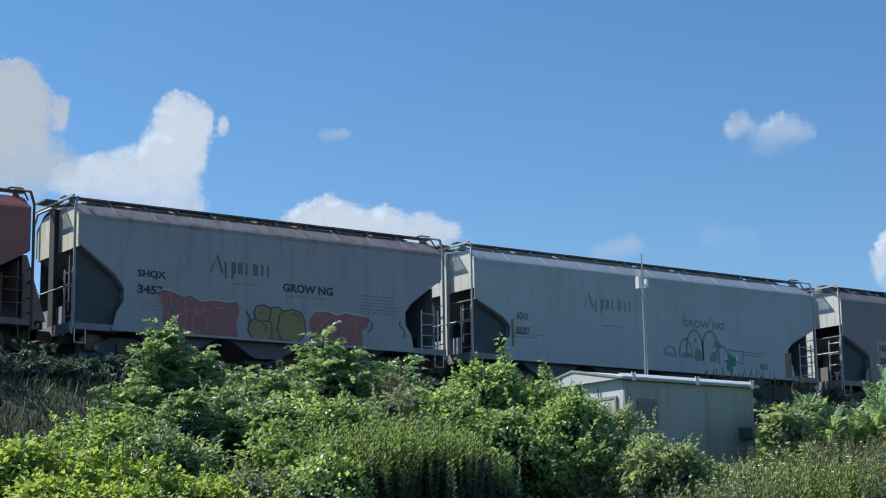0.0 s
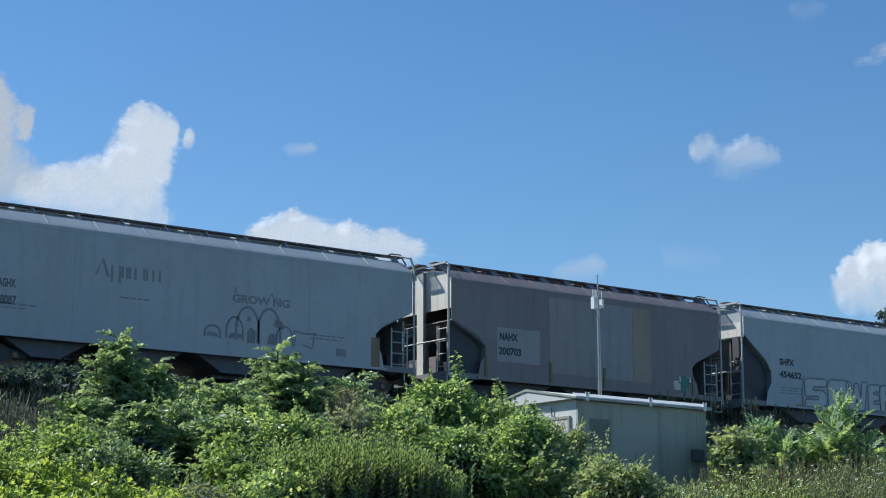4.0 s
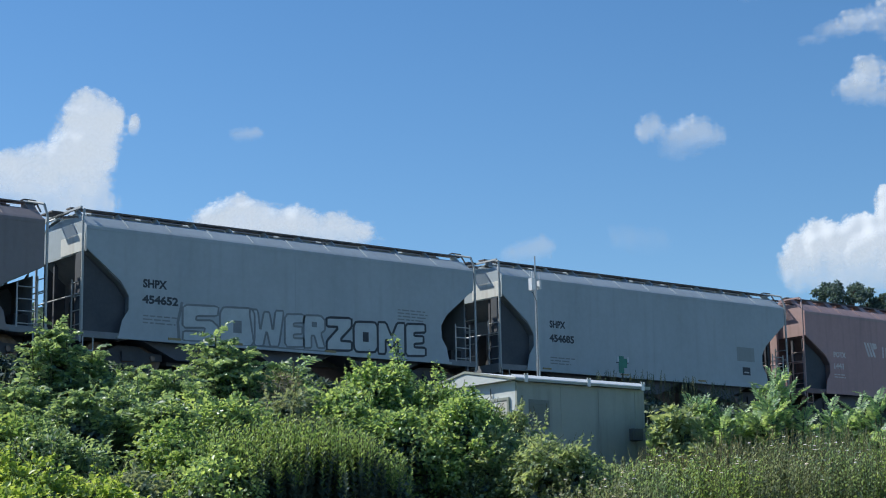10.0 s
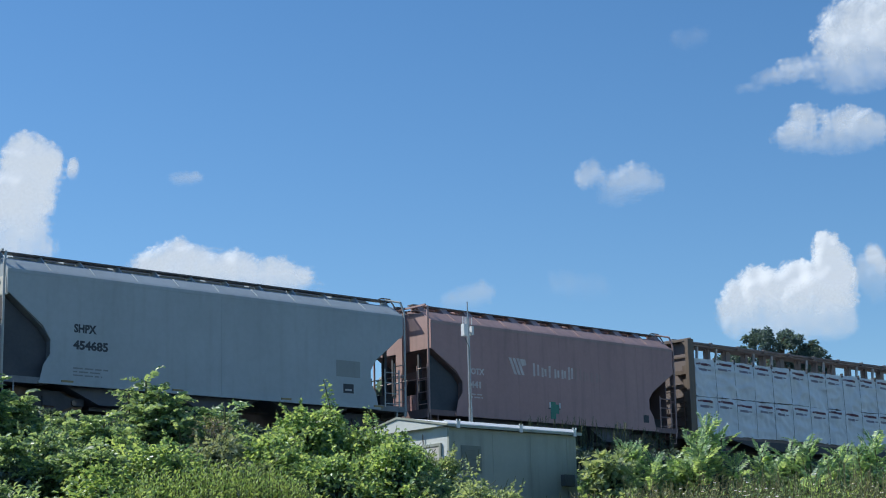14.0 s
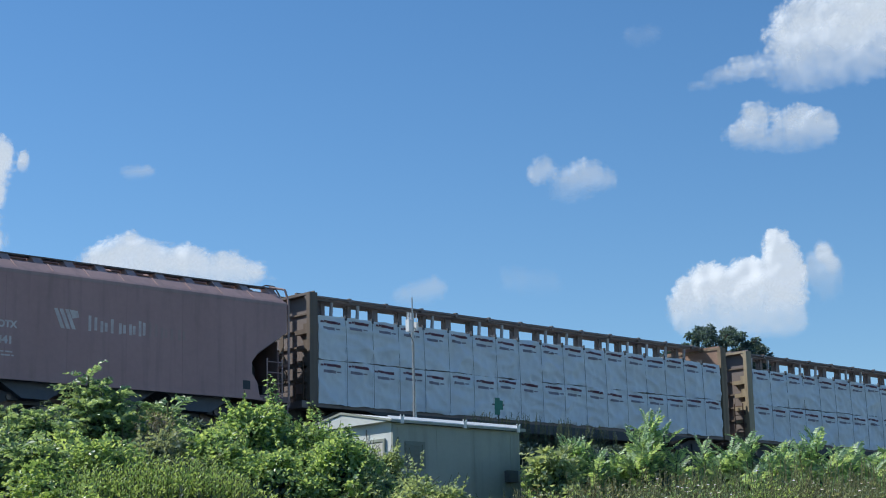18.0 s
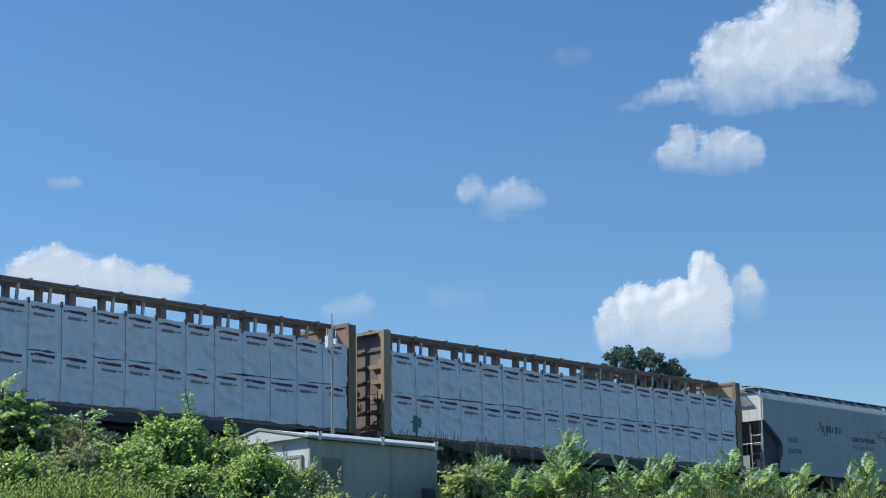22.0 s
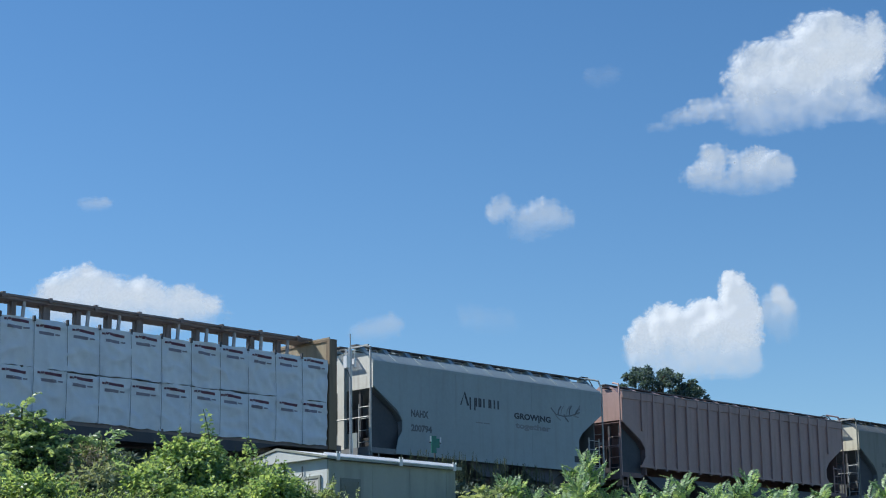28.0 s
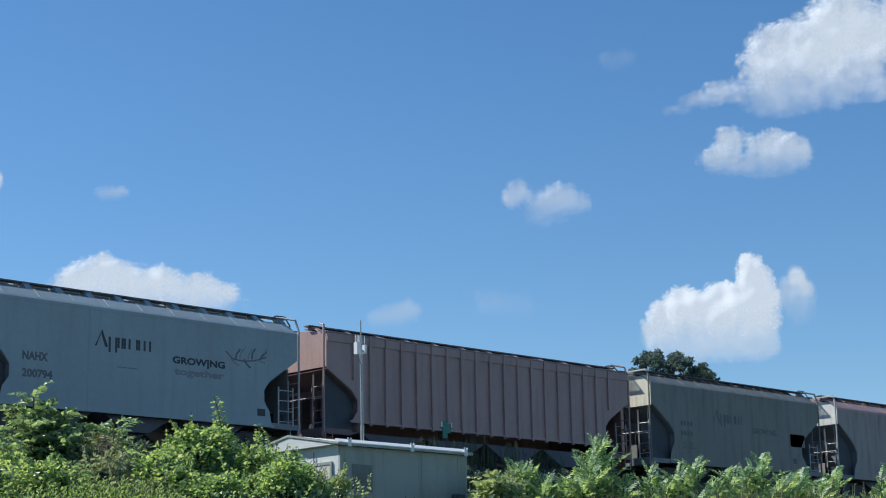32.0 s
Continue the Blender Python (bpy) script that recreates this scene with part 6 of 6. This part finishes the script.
def billow(x, z, seed, octaves=5, gain=0.5):
    """Rounded heaps with narrow creases between them, about -0.3 to 0.7."""
    out, amp = np.zeros_like(x), 1.0
    for k in range(octaves):
        out += amp * (np.abs(swirl(x, z, seed + k)) * 2 - 0.45)
        x, z, amp = x * 2.03 + z * 0.3 + 5.1, z * 2.03 - x * 0.12 + 1.7, amp * gain
    return out


def cloud(name_label, az, el, lobes, seed, material, drift=1.9, ragged=0.54, base=0.45, haze=0.66, foot=0.5):
    """lobes: middle and half-sizes in degrees about the bearing and elevation of the cloud's own middle."""
    k = FAR * math.tan(radians(1))
    lb = [(a * k, b * k, c * k, d * k) for a, b, c, d in lobes]
    x0, x1 = min(q[0] - q[2] for q in lb), max(q[0] + q[2] for q in lb)
    z0, z1 = min(q[1] - q[3] for q in lb), max(q[1] + q[3] for q in lb)
    pad = 9 + 0.12 * (x1 - x0)
    step = max(0.75, (x1 - x0) / 230)
    gx, gz = np.arange(x0 - pad, x1 + pad, step), np.arange(z0 - pad, z1 + pad, step)
    X, Z = np.meshgrid(gx, gz)
    size = float(np.mean([math.sqrt(c * d) for a, b, c, d in lb]))
    s1 = seed * 37
    hx, hz = X + size * 0.22 * swirl(X / size, Z / size, s1 + 1), Z + size * 0.22 * swirl(X / size + 9, Z / size, s1 + 3)
    wx = hx + size * 0.14 * swirl(X / size * 2.7, Z / size * 2.7, s1 + 2)
    wz = hz + size * 0.14 * swirl(X / size * 2.7, Z / size * 2.7 + 4, s1 + 4)
    open_air, heap = np.ones_like(X), np.zeros_like(X)
    rnd = random.Random(seed * 11)
    for a, b, c, d in lb:
        e = np.sqrt(((wx - a) / c) ** 2 + ((wz - b) / d) ** 2)
        open_air *= 1 - 1 / (1 + np.exp(np.clip((e - 1) * 5.5, -30, 30)))
        heap += np.exp(-1.1 * (((hx - a) / c) ** 2 + ((hz - b) / d) ** 2)) * (min(c, d) * 0.8) ** 4
        for i in range(7):
            an, q = rnd.uniform(0, math.tau), math.sqrt(rnd.uniform(0, 0.8))
            r = 0.42 * math.sqrt(c * d) * rnd.uniform(0.6, 1.2)
            e = ((hx - a - c * 0.8 * q * math.cos(an)) ** 2 + (hz - b - d * 0.8 * q * math.sin(an)) ** 2) / (r * r)
            heap += np.exp(-1.2 * e) * (min(c, d) * 0.55 + r * 0.6) ** 4
    full = 1 - open_air
    bumps = billow(X / size * 1.3, Z / size * 1.3, s1 + 5)
    fine = billow(X / size * 4.0, Z / size * 4.0, s1 + 17, 4)
    up = np.clip((Z - z0) / (0.55 * (z1 - z0)), 0, 1)
    soft = haze + base * (1 - up)
    rim = full * (1 - full) * 4
    edge = full + ragged * (0.5 * bumps + 0.34 * fine) * np.minimum(1, 0.3 + rim)
    W = np.clip((edge - 0.40) / (1.3 * soft), 0, 1)
    W *= 1 - foot + foot * up ** 0.6
    Y = -(heap ** 0.25) - size * 0.34 * swirl(X / size * 1.1, Z / size * 1.1, s1 + 31)
    V = np.stack([X.ravel(), Y.ravel(), Z.ravel()], 1)
    m, W = len(V), W.ravel()
    nx, nz = len(gx), len(gz)
    q = (np.arange(nz - 1)[:, None] * nx + np.arange(nx - 1)[None, :]).ravel()
    a, b, c, d = q, q + 1, q + nx + 1, q + nx
    keep = np.maximum(np.maximum(W[a], W[b]), np.maximum(W[c], W[d])) > 0.012
    a, b, c, d = a[keep], b[keep], c[keep], d[keep]
    t = thing("cloud", name_label, "cloud", None, "fair-weather clouds")
    back = V * np.array((1, -0.8, 1)) + np.array((0, 0.4, 0))
    for name, P, T in (("near_face", V, np.stack([a, b, c, a, c, d], 1)), ("far_face", back, np.stack([a, c, b, a, d, c], 1))):
        Q = T.ravel()
        used = np.unique(Q)
        remap = np.full(m, -1)
        remap[used] = np.arange(len(used))
        me = raw_mesh(P[used], remap[Q], material)
        me.attributes.new("depth", "FLOAT", "POINT").data.foreach_set("value", W[used].astype(np.float32))
        me.polygons.foreach_set("use_smooth", [True] * len(me.polygons))
        part(name, me, material, t)
    CLOUDS.append((t, az, el, drift))


def build_clouds():
    cloud("tall grayish cumulus cloud with bright folds", 21.78, 14.65, [(-0.7, 0.92, 0.88, 0.88), (0.12, 0.75, 0.68, 0.66), (-0.23, -0.41, 1.28, 1.28), (1.05, 0.17, 0.37, 0.4), (0.95, -1.7, 0.95, 0.75), (-0.36, -1.83, 1.38, 1.01),
                                                                         (-2.2, 0.3, 1.5, 1.5), (-2.4, -1.6, 1.6, 1.2)], 13, CLOUD_GRAY, haze=0.58, base=0.3, foot=0.25)
    cloud("tall white cumulus cloud with grayish folds", 26.02, 13.6, [(0.62, 1.42, 0.66, 0.6), (1.38, 1.16, 0.44, 0.55), (0.67, 0.74, 1.12, 0.79), (0.45, 0.02, 1.14, 0.89), (-0.33, -0.48, 1.38, 0.77), (0.5, -0.94, 0.85, 1.01),
                                                                       (-1.82, -0.53, 0.92, 0.48), (-2.49, -0.96, 1.1, 0.51), (-0.72, -1.1, 1.93, 0.66), (-0.4, -1.8, 2.2, 0.6)], 1, CLOUD, ragged=0.5, haze=0.6, base=0.3, foot=0.3)
    cloud("small white shred beside a tall cloud", 28.14, 14.53, [(0.0, 0.0, 0.2, 0.34), (-0.06, -0.2, 0.16, 0.2)], 21, CLOUD_SOFT, ragged=0.5, haze=0.5)
    cloud("low white cumulus cloud behind the train", 32.97, 11.29, [(-1.47, 0.44, 0.73, 0.68), (-2.27, 0.02, 0.83, 0.7), (-0.78, 0.2, 0.73, 0.62), (0.0, 0.07, 0.83, 0.62), (0.63, 0.02, 0.64, 0.55), (1.63, -0.05, 0.7, 0.59),
                                                                     (2.36, -0.18, 0.59, 0.44), (-0.1, -0.53, 3.3, 0.66)], 2, CLOUD)
    cloud("small torn white cloud", 45.97, 13.9, [(-0.83, 0.39, 0.48, 0.4), (-1.07, 0.13, 0.29, 0.24), (0.2, -0.12, 0.95, 0.59), (0.59, 0.2, 0.59, 0.44), (-0.08, -0.51, 0.55, 0.26), (1.2, -0.09, 0.44, 0.31)], 3, CLOUD_TORN, ragged=0.6, haze=0.75)
    cloud("tiny faint wisp of cloud", 31.89, 14.28, [(-0.16, -0.04, 0.62, 0.24), (0.16, 0.04, 0.29, 0.17)], 4, CLOUD_PALE, ragged=0.6, haze=0.75)
    cloud("small pale thin fair-weather cloud", 40.99, 10.41, [(0.09, -0.03, 0.77, 0.48), (-0.54, -0.17, 0.48, 0.29), (0.45, 0.2, 0.4, 0.28)], 5, CLOUD_PALE, ragged=0.6, haze=0.75)
    cloud("very faint thin cloud", 44.6, 10.7, [(-0.5, 0.1, 0.7, 0.5), (0.4, -0.2, 0.9, 0.5)], 6, CLOUD_FAINT, ragged=0.7, haze=0.8)
    cloud("faint thin wisp of cloud high up", 48.6, 18.3, [(-0.2, 0, 0.5, 0.4), (0.3, 0.1, 0.4, 0.3)], 10, CLOUD_FAINT, ragged=0.7, haze=0.8)
    cloud("white cumulus cloud with a round turret", 51.54, 10.11, [(0.98, 1.55, 0.4, 0.37), (1.12, 1.11, 0.55, 0.59), (1.25, 0.47, 0.68, 0.62), (0.09, 0.57, 0.66, 0.46), (-1.13, 0.4, 0.7, 0.51), (-1.73, -0.16, 0.66, 0.61),
                                                                    (-2.07, -0.69, 0.48, 0.61), (-0.26, -0.31, 1.61, 0.88), (1.1, -0.58, 0.83, 1.06), (-0.51, -1.15, 1.69, 0.48), (1.17, -1.21, 0.66, 0.37)], 7, CLOUD, base=0.6, haze=0.5, foot=0.35)
    cloud("thin torn wisp beside a cumulus turret", 54.04, 10.64, [(0.01, 0.44, 0.35, 0.5), (0.31, 0.02, 0.31, 0.37), (0.02, -0.51, 0.6, 0.6), (-0.34, 0.05, 0.37, 0.55)], 11, CLOUD_PALE, ragged=0.6, haze=0.6)
    cloud("small bright puff beside a cumulus turret", 54.05, 11.06, [(0.0, 0.05, 0.3, 0.42), (0.26, -0.35, 0.24, 0.3)], 14, CLOUD_TORN, ragged=0.5, haze=0.5)
    cloud("large white cumulus cloud high in the sky", 55.39, 17.7, [(0.36, 1.24, 1.01, 1.06), (0.88, 1.5, 0.88, 0.66), (2.11, 1.35, 0.46, 0.83), (1.6, 0.65, 0.8, 0.85), (-1.47, 0.72, 0.95, 0.7), (-1.78, -0.06, 0.95, 0.84), (-0.31, 0.37, 1.61, 1.1),
                                                                     (0.81, -0.51, 1.19, 0.66), (-1.58, -1.02, 1.06, 0.46), (-0.37, -0.83, 1.74, 0.59), (1.96, -0.94, 1.01, 0.33), (2.57, -1.26, 0.51, 0.2), (-3.18, -0.57, 0.88, 0.31)], 8, CLOUD)
    cloud("thin trailing edge of a large cloud", 50.92, 16.8, [(0.45, 0.15, 0.92, 0.26), (-0.45, -0.15, 0.59, 0.15)], 12, CLOUD_PALE, ragged=0.5, haze=0.7)
    cloud("white cloud fragment under a larger cloud", 53.03, 15.15, [(-0.82, 0.51, 0.62, 0.44), (-1.24, -0.1, 0.7, 0.44), (0.5, 0.31, 0.73, 0.4), (0.62, -0.27, 1.14, 0.55), (1.28, -0.03, 0.46, 0.4), (-0.33, -0.42, 1.06, 0.33)], 9,
          CLOUD_SOFT, ragged=0.55, haze=0.65)


build_clouds()


# ---- movement ----
def rolled(t):
    return float(np.interp(t, [q[0] for q in ROLLED], [q[1] for q in ROLLED]))


def motions():
    step = 4 / FPS
    for w in WHEELSETS:
        x, y, z = w.matrix_basis.translation
        times = [k * step for k in range(int(32 / step))] + [32.0]
        walk(w, [(t, pose(x, y, z, 0, -math.degrees(rolled(t) / 0.457), 0)) for t in times])
    for car, x in CARS:
        walk(car, [(t, pose(x - d, TRACK_Y, RAIL_Z)) for t, d in ROLLED])
    for c, az, el, drift in CLOUDS:
        rows = []
        for t in (0, 32):
            a = az + drift * t / 32
            p = Vector((math.sin(radians(a)) * math.cos(radians(el)), math.cos(radians(a)) * math.cos(radians(el)), math.sin(radians(el)))) * FAR
            rows.append((t, pose(p.x, p.y, p.z + EYE_Z, 0, 0, -a)))
        walk(c, rows)


motions()
